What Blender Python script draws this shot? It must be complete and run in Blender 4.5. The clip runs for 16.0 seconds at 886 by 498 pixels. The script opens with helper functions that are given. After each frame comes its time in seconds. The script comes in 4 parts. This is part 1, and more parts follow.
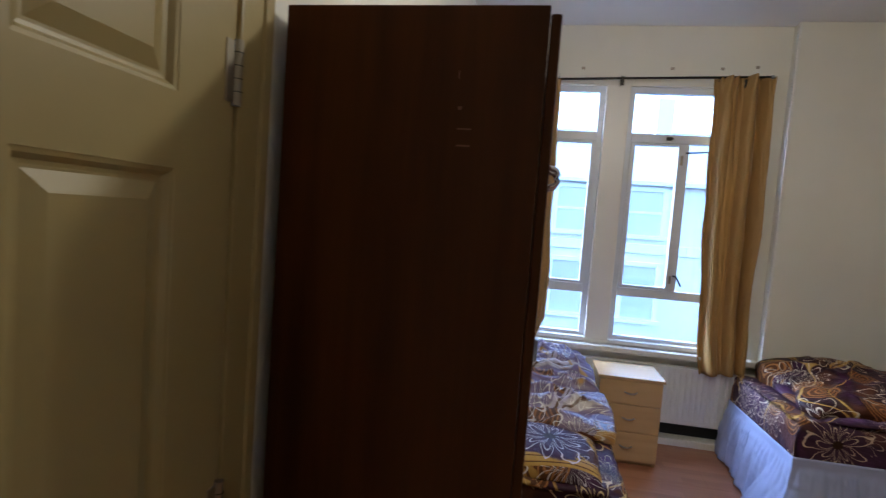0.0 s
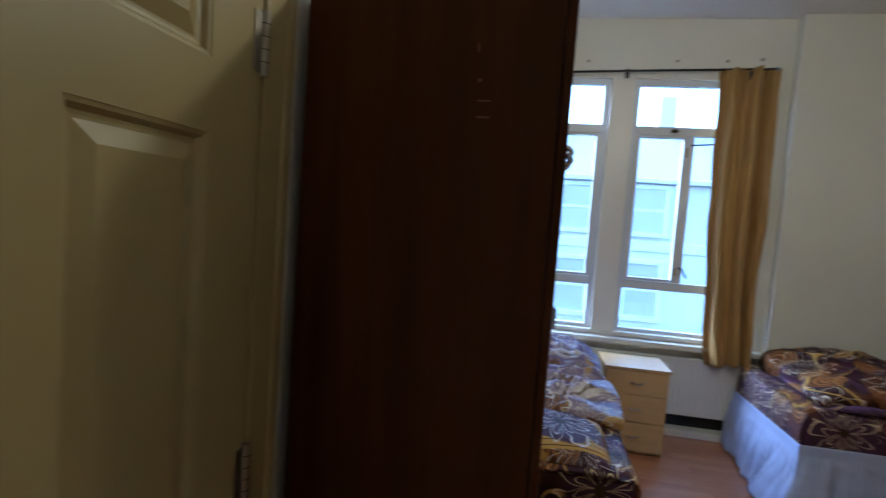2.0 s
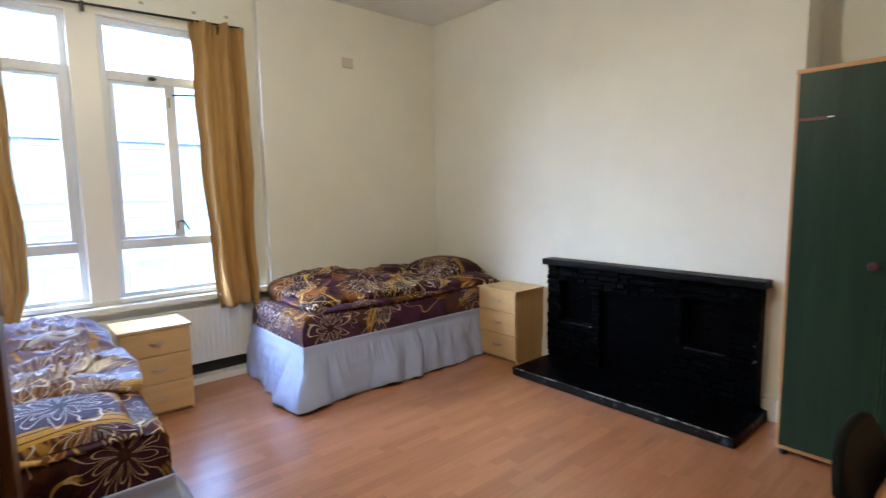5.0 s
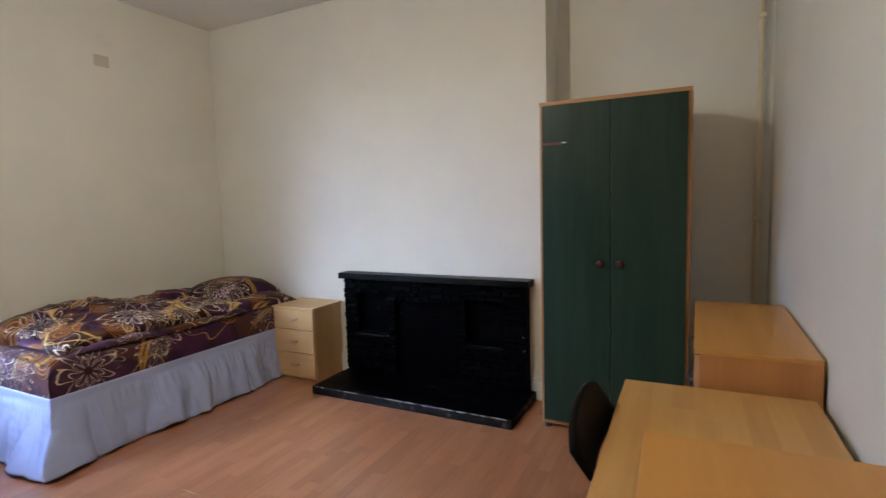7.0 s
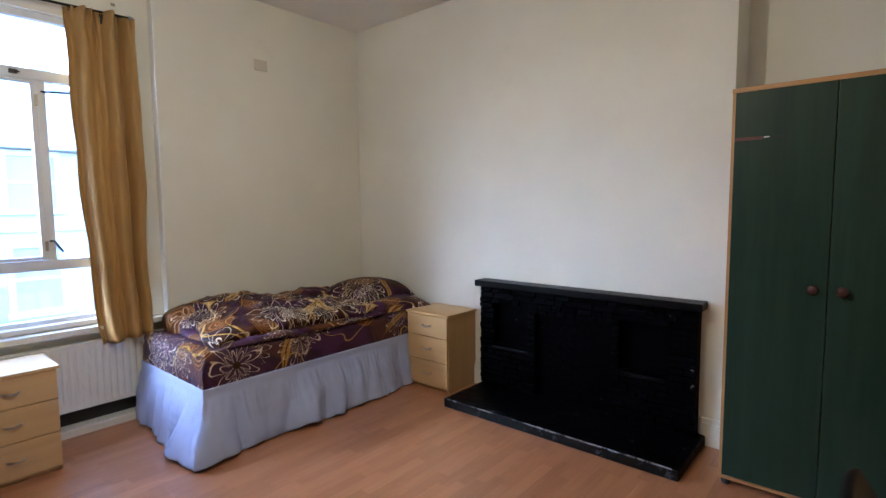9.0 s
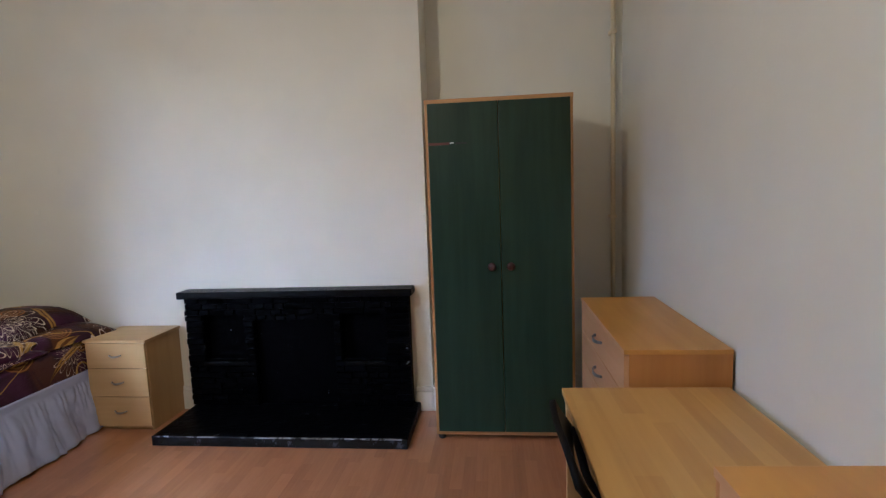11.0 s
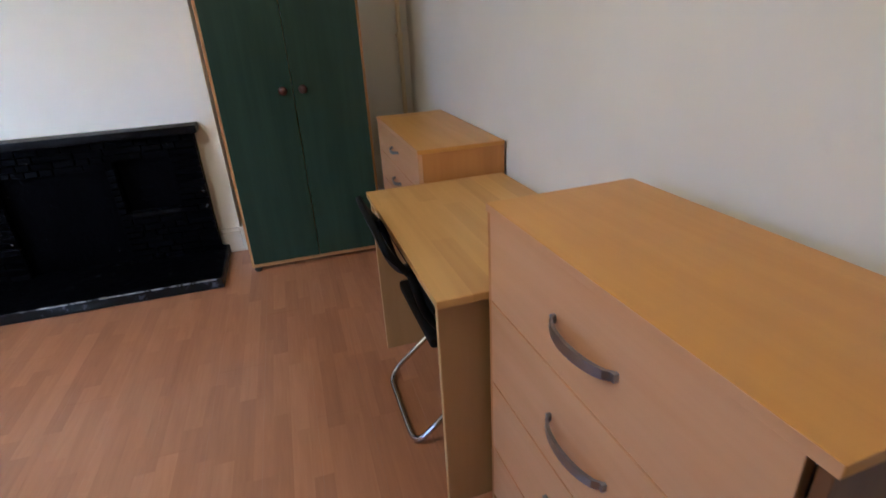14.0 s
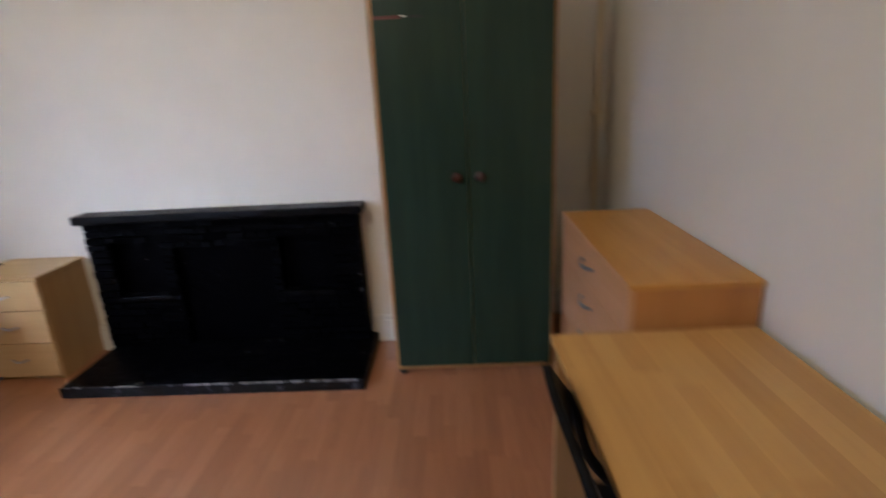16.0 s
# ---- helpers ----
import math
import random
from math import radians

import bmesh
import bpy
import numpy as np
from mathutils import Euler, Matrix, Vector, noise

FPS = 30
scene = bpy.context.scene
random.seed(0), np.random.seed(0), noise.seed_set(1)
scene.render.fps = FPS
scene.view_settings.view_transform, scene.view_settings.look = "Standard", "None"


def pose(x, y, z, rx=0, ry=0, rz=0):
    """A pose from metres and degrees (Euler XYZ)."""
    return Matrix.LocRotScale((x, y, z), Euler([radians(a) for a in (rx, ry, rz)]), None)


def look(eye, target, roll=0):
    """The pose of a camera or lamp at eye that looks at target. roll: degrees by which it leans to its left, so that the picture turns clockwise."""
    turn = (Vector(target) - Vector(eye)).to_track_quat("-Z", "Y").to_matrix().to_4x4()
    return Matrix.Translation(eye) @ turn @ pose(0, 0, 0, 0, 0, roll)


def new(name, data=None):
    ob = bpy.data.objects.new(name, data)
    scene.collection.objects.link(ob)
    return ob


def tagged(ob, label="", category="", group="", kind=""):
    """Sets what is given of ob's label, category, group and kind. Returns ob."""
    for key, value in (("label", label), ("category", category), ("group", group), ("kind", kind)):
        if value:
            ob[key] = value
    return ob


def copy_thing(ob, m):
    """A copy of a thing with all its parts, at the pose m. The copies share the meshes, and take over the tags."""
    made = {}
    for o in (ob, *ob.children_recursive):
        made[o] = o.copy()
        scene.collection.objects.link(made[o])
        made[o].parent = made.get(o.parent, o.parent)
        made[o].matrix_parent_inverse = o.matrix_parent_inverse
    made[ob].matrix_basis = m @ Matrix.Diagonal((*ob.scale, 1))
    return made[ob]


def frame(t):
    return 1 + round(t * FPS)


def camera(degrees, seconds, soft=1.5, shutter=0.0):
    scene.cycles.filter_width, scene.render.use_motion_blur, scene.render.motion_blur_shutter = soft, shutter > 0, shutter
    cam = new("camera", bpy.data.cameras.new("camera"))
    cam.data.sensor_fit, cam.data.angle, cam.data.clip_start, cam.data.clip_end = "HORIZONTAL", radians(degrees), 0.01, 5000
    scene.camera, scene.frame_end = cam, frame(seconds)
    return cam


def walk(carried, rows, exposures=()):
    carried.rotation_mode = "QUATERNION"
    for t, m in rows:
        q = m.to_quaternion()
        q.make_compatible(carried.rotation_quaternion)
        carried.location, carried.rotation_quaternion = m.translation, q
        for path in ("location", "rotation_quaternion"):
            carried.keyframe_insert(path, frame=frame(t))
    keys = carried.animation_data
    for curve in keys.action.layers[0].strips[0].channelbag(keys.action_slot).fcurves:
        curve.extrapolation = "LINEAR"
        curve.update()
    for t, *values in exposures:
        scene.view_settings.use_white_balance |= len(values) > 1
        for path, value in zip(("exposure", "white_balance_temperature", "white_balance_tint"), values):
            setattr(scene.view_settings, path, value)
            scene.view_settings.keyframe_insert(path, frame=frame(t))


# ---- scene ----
cam = camera(82.2, 16.0, soft=1.3, shutter=0.5)
PATH = [
    (0, (0.075, 0.036, 1.551), (-0.264, 2.003, 1.422), 4.2),
    (0.5, (0.012, 0.013, 1.544), (-0.461, 1.95, 1.394), 4.4),
    (1, (-0.035, 0.006, 1.531), (-0.655, 1.897, 1.327), 3.8),
    (1.5, (-0.023, 0.019, 1.51), (-0.523, 1.949, 1.355), 2.5),
    (2, (0.049, 0.007, 1.494), (-0.296, 1.973, 1.364), 4.1),
    (2.3, (0.044, 0.01, 1.48), (0.034, 2.006, 1.367), 2.4),
    (2.5, (0.041, 0.0, 1.467), (0.183, 1.992, 1.352), 1.8),
    (3, (0.044, -0.012, 1.47), (0.473, 1.933, 1.291), 1.2),
    (3.5, (0.07, -0.034, 1.404), (0.749, 1.841, 1.248), -0.5),
    (4, (0.095, -0.044, 1.38), (0.995, 1.731, 1.187), -0.7),
    (4.5, (0.112, -0.065, 1.382), (1.239, 1.571, 1.156), -1.1),
    (5, (0.111, -0.086, 1.414), (1.418, 1.411, 1.189), -1.0),
    (5.2, (0.101, -0.08, 1.405), (1.478, 1.354, 1.185), -1.0),
    (7.3, (0.133, -0.167, 1.417), (1.957, 0.632, 1.23), -1.0),
    (7.5, (0.134, -0.175, 1.399), (1.977, 0.579, 1.212), -0.6),
    (8, (0.115, -0.133, 1.443), (1.898, 0.751, 1.241), -0.4),
    (8.2, (0.137, -0.122, 1.424), (1.82, 0.938, 1.215), -0.4),
    (8.5, (0.137, -0.011, 1.441), (1.68, 1.232, 1.165), 0.0),
    (9, (0.313, 0.145, 1.43), (1.83, 1.437, 1.259), -0.5),
    (9.5, (0.338, 0.269, 1.435), (2.152, 1.101, 1.293), -0.5),
    (9.7, (0.305, 0.323, 1.477), (2.222, 0.877, 1.333), -1.9),
    (10, (0.256, 0.309, 1.456), (2.216, 0.668, 1.281), -1.5),
    (10.2, (0.276, 0.299, 1.466), (2.244, 0.599, 1.274), -1.6),
    (12.3, (0.194, 0.357, 1.421), (2.167, 0.337, 1.096), -3.3),
    (12.5, (0.19, 0.341, 1.392), (2.15, 0.195, 1.019), -3.7),
    (13, (0.176, 0.343, 1.385), (2.089, 0.046, 0.886), -3.4),
    (13.5, (0.154, 0.346, 1.371), (2.004, -0.067, 0.735), -3.7),
    (14, (0.132, 0.335, 1.343), (1.886, -0.158, 0.52), -3.3),
    (14.5, (0.124, 0.317, 1.339), (1.842, -0.215, 0.466), -3.6),
    (15, (0.169, 0.327, 1.338), (1.891, -0.189, 0.462), -3.0),
    (15.5, (0.364, 0.331, 1.355), (2.162, -0.04, 0.56), -2.7),
    (15.7, (0.507, 0.326, 1.352), (2.372, 0.086, 0.669), -2.7),
    (16, (0.758, 0.342, 1.42), (2.668, 0.41, 0.828), -2.9),
]
walk(cam, [(t, look(eye, target, roll)) for t, eye, target, roll in PATH],
     [(0.0, 3.31, 4380, 15), (1.0, 3.18, 4420, 14), (1.5, 3.16, 4280, 12), (2.0, 3.15, 4130, 9), (2.6, 3.02, 4130, 11), (3.0, 3.08, 4180, 12), (3.5, 3.62, 4310, 11), (4.0, 3.95, 4430, 9), (4.5, 4.22, 4520, 9), (5.2, 4.26, 4540, 9),
      (7.5, 3.97, 4440, 15), (9.0, 3.96, 4430, 14), (9.5, 3.82, 4800, 18), (10.0, 3.92, 4460, 15), (12.5, 3.91, 4380, 17), (14.0, 4.15, 4430, 15), (15.2, 4.18, 4440, 15), (16.0, 3.84, 4670, 19)])

# ---- daylight and the hanging bulb ----
world = bpy.data.worlds.new("overcast_sky")
scene.world = world
world.use_nodes = True
wn = world.node_tree
sky = wn.nodes.new("ShaderNodeTexSky")
sky.sky_type = "NISHITA"
sky.sun_disc = False
sky.sun_elevation, sky.sun_rotation = radians(34), radians(304)
sky.dust_density, sky.air_density = 2.0, 1.0
wn.nodes["Background"].inputs["Strength"].default_value = 0.15
# thin cloud takes some of the blue out of the sky
grey = wn.nodes.new("ShaderNodeRGBToBW")
cloud = wn.nodes.new("ShaderNodeMix")
cloud.data_type = "RGBA"
cloud.inputs[0].default_value = 0.22
wn.links.new(sky.outputs[0], grey.inputs[0])
wn.links.new(sky.outputs[0], cloud.inputs[6])
wn.links.new(grey.outputs[0], cloud.inputs[7])
wn.links.new(cloud.outputs[2], wn.nodes["Background"].inputs["Color"])

sun = new("sun", bpy.data.lights.new("sun", "SUN"))
sun.data.energy, sun.data.angle, sun.data.color = 0.26, radians(50), (0.80, 0.90, 1.0)
sun.matrix_world = look((0, 0, 0), (0.75, -0.5, -0.6))

BULB = (0.81, 1.61, 2.56)
bulb_light = new("bulb_light", bpy.data.lights.new("bulb_light", "POINT"))
bulb_light.data.energy, bulb_light.data.color, bulb_light.data.shadow_soft_size = 3.3, (1.0, 0.73, 0.36), 0.04
bulb_light.location = BULB


# ---- materials ----
class Nodes:
    """A node material with short ways to write arithmetic."""

    def __init__(self, name, rough=0.5, metal=0.0, spec=0.5):
        self.mat = bpy.data.materials.new(name)
        self.mat.use_nodes = True
        self.t = self.mat.node_tree
        self.b = self.t.nodes["Principled BSDF"]
        self.b.inputs["Roughness"].default_value = rough
        self.b.inputs["Metallic"].default_value = metal
        self.b.inputs["Specular IOR Level"].default_value = spec

    def put(self, socket, v):
        if isinstance(v, (int, float)):
            socket.default_value = v
        elif isinstance(v, (tuple, list)):
            socket.default_value = (*v, 1) if len(socket.default_value) == 4 and len(v) == 3 else v
        else:
            self.t.links.new(v, socket)

    def m(self, op, a, b=0.0, c=0.0):
        n = self.t.nodes.new("ShaderNodeMath")
        n.operation = op
        for s, v in zip(n.inputs, (a, b, c)):
            self.put(s, v)
        return n.outputs[0]

    def v(self, op, a, b=(0, 0, 0)):
        n = self.t.nodes.new("ShaderNodeVectorMath")
        n.operation = op
        self.put(n.inputs[0], a)
        if op == "SCALE":
            self.put(n.inputs["Scale"], b)
        else:
            self.put(n.inputs[1], b)
        return n.outputs["Value"] if op == "LENGTH" else n.outputs[0]

    def mix(self, f, a, b):
        n = self.t.nodes.new("ShaderNodeMix")
        n.data_type = "RGBA"
        for k, v in ((0, f), (6, a), (7, b)):
            self.put(n.inputs[k], v)
        return n.outputs[2]

    def coord(self, kind="Object"):
        if kind == "World":
            return self.t.nodes.new("ShaderNodeNewGeometry").outputs["Position"]
        return self.t.nodes.new("ShaderNodeTexCoord").outputs[kind]

    def split(self, vec):
        n = self.t.nodes.new("ShaderNodeSeparateXYZ")
        self.put(n.inputs[0], vec)
        return n.outputs[0], n.outputs[1], n.outputs[2]

    def join(self, x, y, z=0.0):
        n = self.t.nodes.new("ShaderNodeCombineXYZ")
        for s, v in zip(n.inputs, (x, y, z)):
            self.put(s, v)
        return n.outputs[0]

    def noise(self, vec, scale, detail=4.0, rough=0.55, distort=0.0):
        n = self.t.nodes.new("ShaderNodeTexNoise")
        self.put(n.inputs["Vector"], vec)
        for k, v in (("Scale", scale), ("Detail", detail), ("Roughness", rough), ("Distortion", distort)):
            n.inputs[k].default_value = v
        return n.outputs["Fac"]

    def white(self, vec):
        n = self.t.nodes.new("ShaderNodeTexWhiteNoise")
        self.put(n.inputs["Vector"], vec)
        return n.outputs["Value"]

    def ramp(self, f, *stops):
        n = self.t.nodes.new("ShaderNodeValToRGB")
        while len(n.color_ramp.elements) < len(stops):
            n.color_ramp.elements.new(0.5)
        for e, (p, c) in zip(n.color_ramp.elements, stops):
            e.position, e.color = p, ((*c, 1) if isinstance(c, tuple) else (c, c, c, 1))
        self.put(n.inputs[0], f)
        return n.outputs[0]

    def step(self, f, lo, hi):
        n = self.t.nodes.new("ShaderNodeMapRange")
        n.interpolation_type = "SMOOTHSTEP"
        for k, v in zip(n.inputs, (f, lo, hi, 0.0, 1.0)):
            self.put(k, v)
        return n.outputs[0]

    def random(self):
        return self.t.nodes.new("ShaderNodeObjectInfo").outputs["Random"]

    def bump(self, height, dist=0.002, strength=0.5):
        n = self.t.nodes.new("ShaderNodeBump")
        n.inputs["Strength"].default_value, n.inputs["Distance"].default_value = strength, dist
        self.put(n.inputs["Height"], height)
        self.put(self.b.inputs["Normal"], n.outputs[0])

    def base(self, c):
        self.put(self.b.inputs["Base Color"], c)

    def rough(self, r):
        self.put(self.b.inputs["Roughness"], r)


def paint(name, color, rough=0.55, wobble=0.06, bump=0.0015, spots=0.0, scale=1.0):
    """Emulsion or gloss paint: faint roller marks, slow blotches."""
    n = Nodes(name, rough)
    p = n.coord("World")
    slow, fine = n.noise(p, 1.3 * scale, 3), n.noise(p, 60 * scale, 3)
    dark = tuple(c * (1 - wobble * 2.2) for c in color)
    c = n.mix(n.step(slow, 0.3, 0.7), dark, color)
    if spots:
        dirt = n.step(n.noise(p, 5.0, 6, 0.7), 0.62, 0.78)
        c = n.mix(n.m("MULTIPLY", dirt, spots), c, tuple(k * 0.55 for k in color))
    n.base(c)
    n.rough(n.m("MULTIPLY_ADD", fine, 0.15, rough - 0.07))
    n.bump(n.m("ADD", n.m("MULTIPLY", fine, 0.6), n.noise(p, 9.0, 4)), bump, 0.35)
    return n.mat


def wood(name, light, dark, axis=0, rough=0.4, grain=1.0, tint=0.0, strips=0.0, bump=0.0004, spec=0.5):
    """Veneer with streaks along one axis of the thing, and a slow change from piece to piece."""
    n = Nodes(name, rough, 0.0, spec)
    p = n.v("ADD", n.coord("Object"), n.v("SCALE", (3.1, 1.7, 2.3), n.m("MULTIPLY", n.random(), 7.0)))
    s = [26.0 * grain] * 3
    s[axis] = 1.6 * grain
    q = n.v("MULTIPLY", p, tuple(s))
    streak = n.noise(q, 1.0, 6, 0.62, 0.4)
    s2 = [7.0 * grain] * 3
    s2[axis] = 0.8 * grain
    slow = n.noise(n.v("MULTIPLY", p, tuple(s2)), 1.0, 3, 0.5, 0.9)
    f = n.m("ADD", n.m("MULTIPLY", streak, 0.36), n.m("MULTIPLY_ADD", slow, 0.5, 0.10))
    if strips:
        x = n.split(p)
        across = x[1] if axis == 0 else x[0]
        row = n.m("FLOOR", n.m("DIVIDE", across, strips))
        along = n.m("FLOOR", n.m("ADD", n.m("MULTIPLY", x[axis], 1.7), n.m("MULTIPLY", n.white(n.join(row, 3.0)), 5.0)))
        f = n.m("ADD", f, n.m("MULTIPLY_ADD", n.white(n.join(row, along)), 0.24, -0.12))
    n.base(n.mix(n.step(f, 0.3, 0.78), light, dark))
    n.rough(n.m("MULTIPLY_ADD", streak, 0.14, rough - 0.07))
    n.bump(streak, bump, 0.4)
    return n.mat


def metal(name, color, rough):
    n = Nodes(name, rough, 1.0)
    p = n.coord("Object")
    f = n.noise(p, 90, 3)
    n.base(n.mix(f, tuple(c * 0.8 for c in color), color))
    n.rough(n.m("MULTIPLY_ADD", f, 0.2, rough - 0.1))
    return n.mat


WALL = paint("wall_paint", (0.79, 0.762, 0.664), 0.66, 0.03, 0.002, 0.10)
CEILING = paint("ceiling_paint", (0.82, 0.80, 0.76), 0.7, 0.03, 0.002)
GLOSS = paint("white_gloss_paint", (0.80, 0.78, 0.72), 0.28, 0.03, 0.0006, 0.15)
# darker and yellower than the door's paint: lamp tint and dimness in the colour
DOORPAINT = paint("lamp_tinted_door_paint", (0.355, 0.285, 0.108), 0.4, 0.05, 0.0008, 0.12)
FRAMEPAINT = paint("window_frame_paint", (0.72, 0.73, 0.76), 0.35, 0.05, 0.0006, 0.3)
PIERPAINT = paint("pier_gloss_paint", (0.80, 0.757, 0.668), 0.34, 0.02, 0.0002)
RADIATOR = paint("radiator_enamel", (0.80, 0.80, 0.78), 0.35, 0.03, 0.0004)
PIPEPAINT = paint("old_cream_gloss", (0.80, 0.70, 0.46), 0.3, 0.05, 0.0006, 0.1)
PLATE = paint("beige_plastic_plate", (0.60, 0.54, 0.44), 0.5, 0.05, 0.001)
PATCH = paint("bare_plaster_patch", (0.50, 0.43, 0.34), 0.8, 0.2, 0.002)
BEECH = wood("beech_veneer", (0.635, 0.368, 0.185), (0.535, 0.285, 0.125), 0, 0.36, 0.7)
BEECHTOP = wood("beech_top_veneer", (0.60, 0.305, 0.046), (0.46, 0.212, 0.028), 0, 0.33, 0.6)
# darker beech for the sides, their shade mixed into the colour
BEECHSIDE = wood("shaded_beech_side_veneer", (0.50, 0.228, 0.048), (0.38, 0.16, 0.030), 2, 0.4, 1.0)
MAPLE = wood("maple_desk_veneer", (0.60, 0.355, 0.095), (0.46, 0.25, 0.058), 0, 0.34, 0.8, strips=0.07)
# desk maple with the shade of the upright panels worked into its colour
MAPLESIDE = wood("shaded_maple_panel_veneer", (0.41, 0.24, 0.082), (0.32, 0.175, 0.055), 2, 0.42, 0.9)
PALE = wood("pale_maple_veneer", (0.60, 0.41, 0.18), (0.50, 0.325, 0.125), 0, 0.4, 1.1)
# same pale maple, darkened in the colour for the sides turned from the window
PALESIDE = wood("shaded_maple_side", (0.52, 0.345, 0.14), (0.42, 0.26, 0.095), 2, 0.42, 1.0)
PINE = wood("orange_pine", (0.50, 0.27, 0.085), (0.36, 0.17, 0.045), 2, 0.42, 1.0)
PINETOP = wood("orange_pine_rail", (0.50, 0.27, 0.085), (0.36, 0.17, 0.045), 1, 0.42, 1.0)
GREEN = wood("green_stained_wood", (0.027, 0.049, 0.031), (0.012, 0.025, 0.016), 2, 0.36, 0.9, spec=0.25)
REDWOOD = wood("red_wood_knob", (0.062, 0.015, 0.008), (0.035, 0.008, 0.005), 2, 0.3, 2.0)
DARK = wood("dark_lacquered_wood", (0.086, 0.0275, 0.0042), (0.0175, 0.0047, 0.0006), 2, 0.34, 0.7, spec=0.12)
# beech chest's far side, its deep shade painted as brown
SHADEDSIDE = wood("shaded_side_veneer", (0.16, 0.074, 0.026), (0.10, 0.044, 0.015), 2, 0.5, 1.0)
STEEL = metal("brushed_steel", (0.36, 0.40, 0.48), 0.34)
SATINSTEEL = metal("pale_satin_steel", (0.66, 0.64, 0.58), 0.45)
CHROME = metal("chrome_tube", (0.62, 0.63, 0.66), 0.16)
IRON = metal("blackened_rod", (0.06, 0.055, 0.05), 0.45)
HINGE = metal("worn_hinge_steel", (0.40, 0.36, 0.28), 0.42)
BRASS = metal("aged_brass", (0.55, 0.42, 0.22), 0.35)


def black_plastic():
    n = Nodes("black_vinyl", 0.55, 0.0, 0.06)
    p = n.coord("Object")
    f = n.noise(p, 240, 2)
    n.base(n.mix(n.noise(p, 6, 3), (0.004, 0.004, 0.0045), (0.008, 0.008, 0.008)))
    n.bump(f, 0.0006, 0.4)
    return n.mat


BLACK = black_plastic()


def black_brick(name, chips, spec=0.05, pale=(0.30, 0.31, 0.33)):
    """Black gloss over rough stone, with pale patches: bare chips, and painted reflections on sills and hearth front.
    """
    n = Nodes(name, 0.34, 0.0, spec)
    p = n.coord("World")
    rnd = n.random()
    c = n.mix(rnd, (0.0007, 0.0007, 0.0011), (0.0016, 0.0016, 0.0024))
    chip = n.m("MULTIPLY", n.step(n.noise(p, 17.0, 5, 0.7), chips, chips + 0.05), n.step(n.noise(p, 4.0, 2), 0.46, 0.56))
    n.base(n.mix(chip, c, pale))
    n.rough(n.m("MULTIPLY_ADD", n.noise(p, 30, 4), 0.35, 0.18))
    n.bump(n.m("ADD", n.noise(p, 38.0, 5, 0.65), n.m("MULTIPLY", n.noise(p, 12.0, 3), 1.5)), 0.006, 0.7)
    return n.mat


SOOT = black_brick("black_painted_stone", 0.655, 0.012)
HEARTHPAINT = black_brick("black_painted_hearth", 0.622, 0.05)
# pale patches paint the window's reflection on the glossy niche sills
SILLGLINT = black_brick("sill_glint_black_paint", 0.52, 0.14, (0.13, 0.135, 0.15))
SHELF = black_brick("black_gloss_shelf", 0.70, 0.10, (0.06, 0.06, 0.07))
RUBBED = black_brick("rubbed_paint_edge", 0.47, 0.2, (0.30, 0.31, 0.33))
# scuffs of the hearth front, with its bluish reflection painted into their tone
SCUFFED = black_brick("scuff_and_sheen_black_paint", 0.575, 0.22, (0.06, 0.063, 0.075))


def laminate():
    """Three-strip beech laminate: each strip its own tone, fine pores along the board."""
    n = Nodes("beech_laminate", 0.3, 0.0, 0.8)
    p = n.coord("World")
    x, y, _ = n.split(p)
    row = n.m("FLOOR", n.m("DIVIDE", y, 0.0645))
    along = n.m("FLOOR", n.m("DIVIDE", n.m("ADD", x, n.m("MULTIPLY", n.white(n.join(row, 1.0)), 4.0)), 0.42))
    tone = n.white(n.join(row, along))
    grain = n.noise(n.v("MULTIPLY", n.v("ADD", p, n.v("SCALE", (1, 1, 1), n.m("MULTIPLY", tone, 9.0))), (5.0, 90.0, 1.0)), 1.0, 6, 0.6, 0.6)
    flame = n.noise(n.v("MULTIPLY", n.v("ADD", p, n.v("SCALE", (1, 1, 1), n.m("MULTIPLY", tone, 5.0))), (2.2, 16.0, 1.0)), 1.0, 3, 0.5, 1.2)
    f = n.m("ADD", n.m("MULTIPLY_ADD", tone, 0.25, 0.085), n.m("ADD", n.m("MULTIPLY", grain, 0.26), n.m("MULTIPLY", flame, 0.32)))
    c = n.ramp(f, (0.22, (0.50, 0.240, 0.106)), (0.5, (0.39, 0.170, 0.066)), (0.8, (0.27, 0.106, 0.039)))
    scuff = n.step(n.noise(n.v("MULTIPLY", p, (1.0, 1.0, 1.0)), 2.2, 5, 0.65), 0.5, 0.75)
    n.base(c)
    n.rough(n.m("ADD", n.m("MULTIPLY_ADD", grain, 0.1, 0.34), n.m("MULTIPLY", scuff, 0.05)))
    n.bump(grain, 0.0003, 0.3)
    n.b.inputs["Coat Weight"].default_value = 0.65
    n.b.inputs["Coat Roughness"].default_value = 0.22
    return n.mat


LAMINATE = laminate()


def cloth(name, color, fold=0.0, sheen=0.3, trans=0.0, rough=0.85):
    n = Nodes(name, rough, 0.0, 0.25)
    p = n.coord("Object")
    weave = n.noise(p, 420, 2)
    slow = n.noise(p, 7, 4)
    n.base(n.mix(slow, tuple(c * 0.82 for c in color), color))
    n.b.inputs["Sheen Weight"].default_value = sheen
    n.bump(n.m("ADD", n.m("MULTIPLY", weave, 0.2), n.noise(p, 30, 4)), 0.002, 0.35)
    if trans:
        back = n.t.nodes.new("ShaderNodeBsdfTranslucent")
        back.inputs[0].default_value = (*color, 1)
        both = n.t.nodes.new("ShaderNodeMixShader")
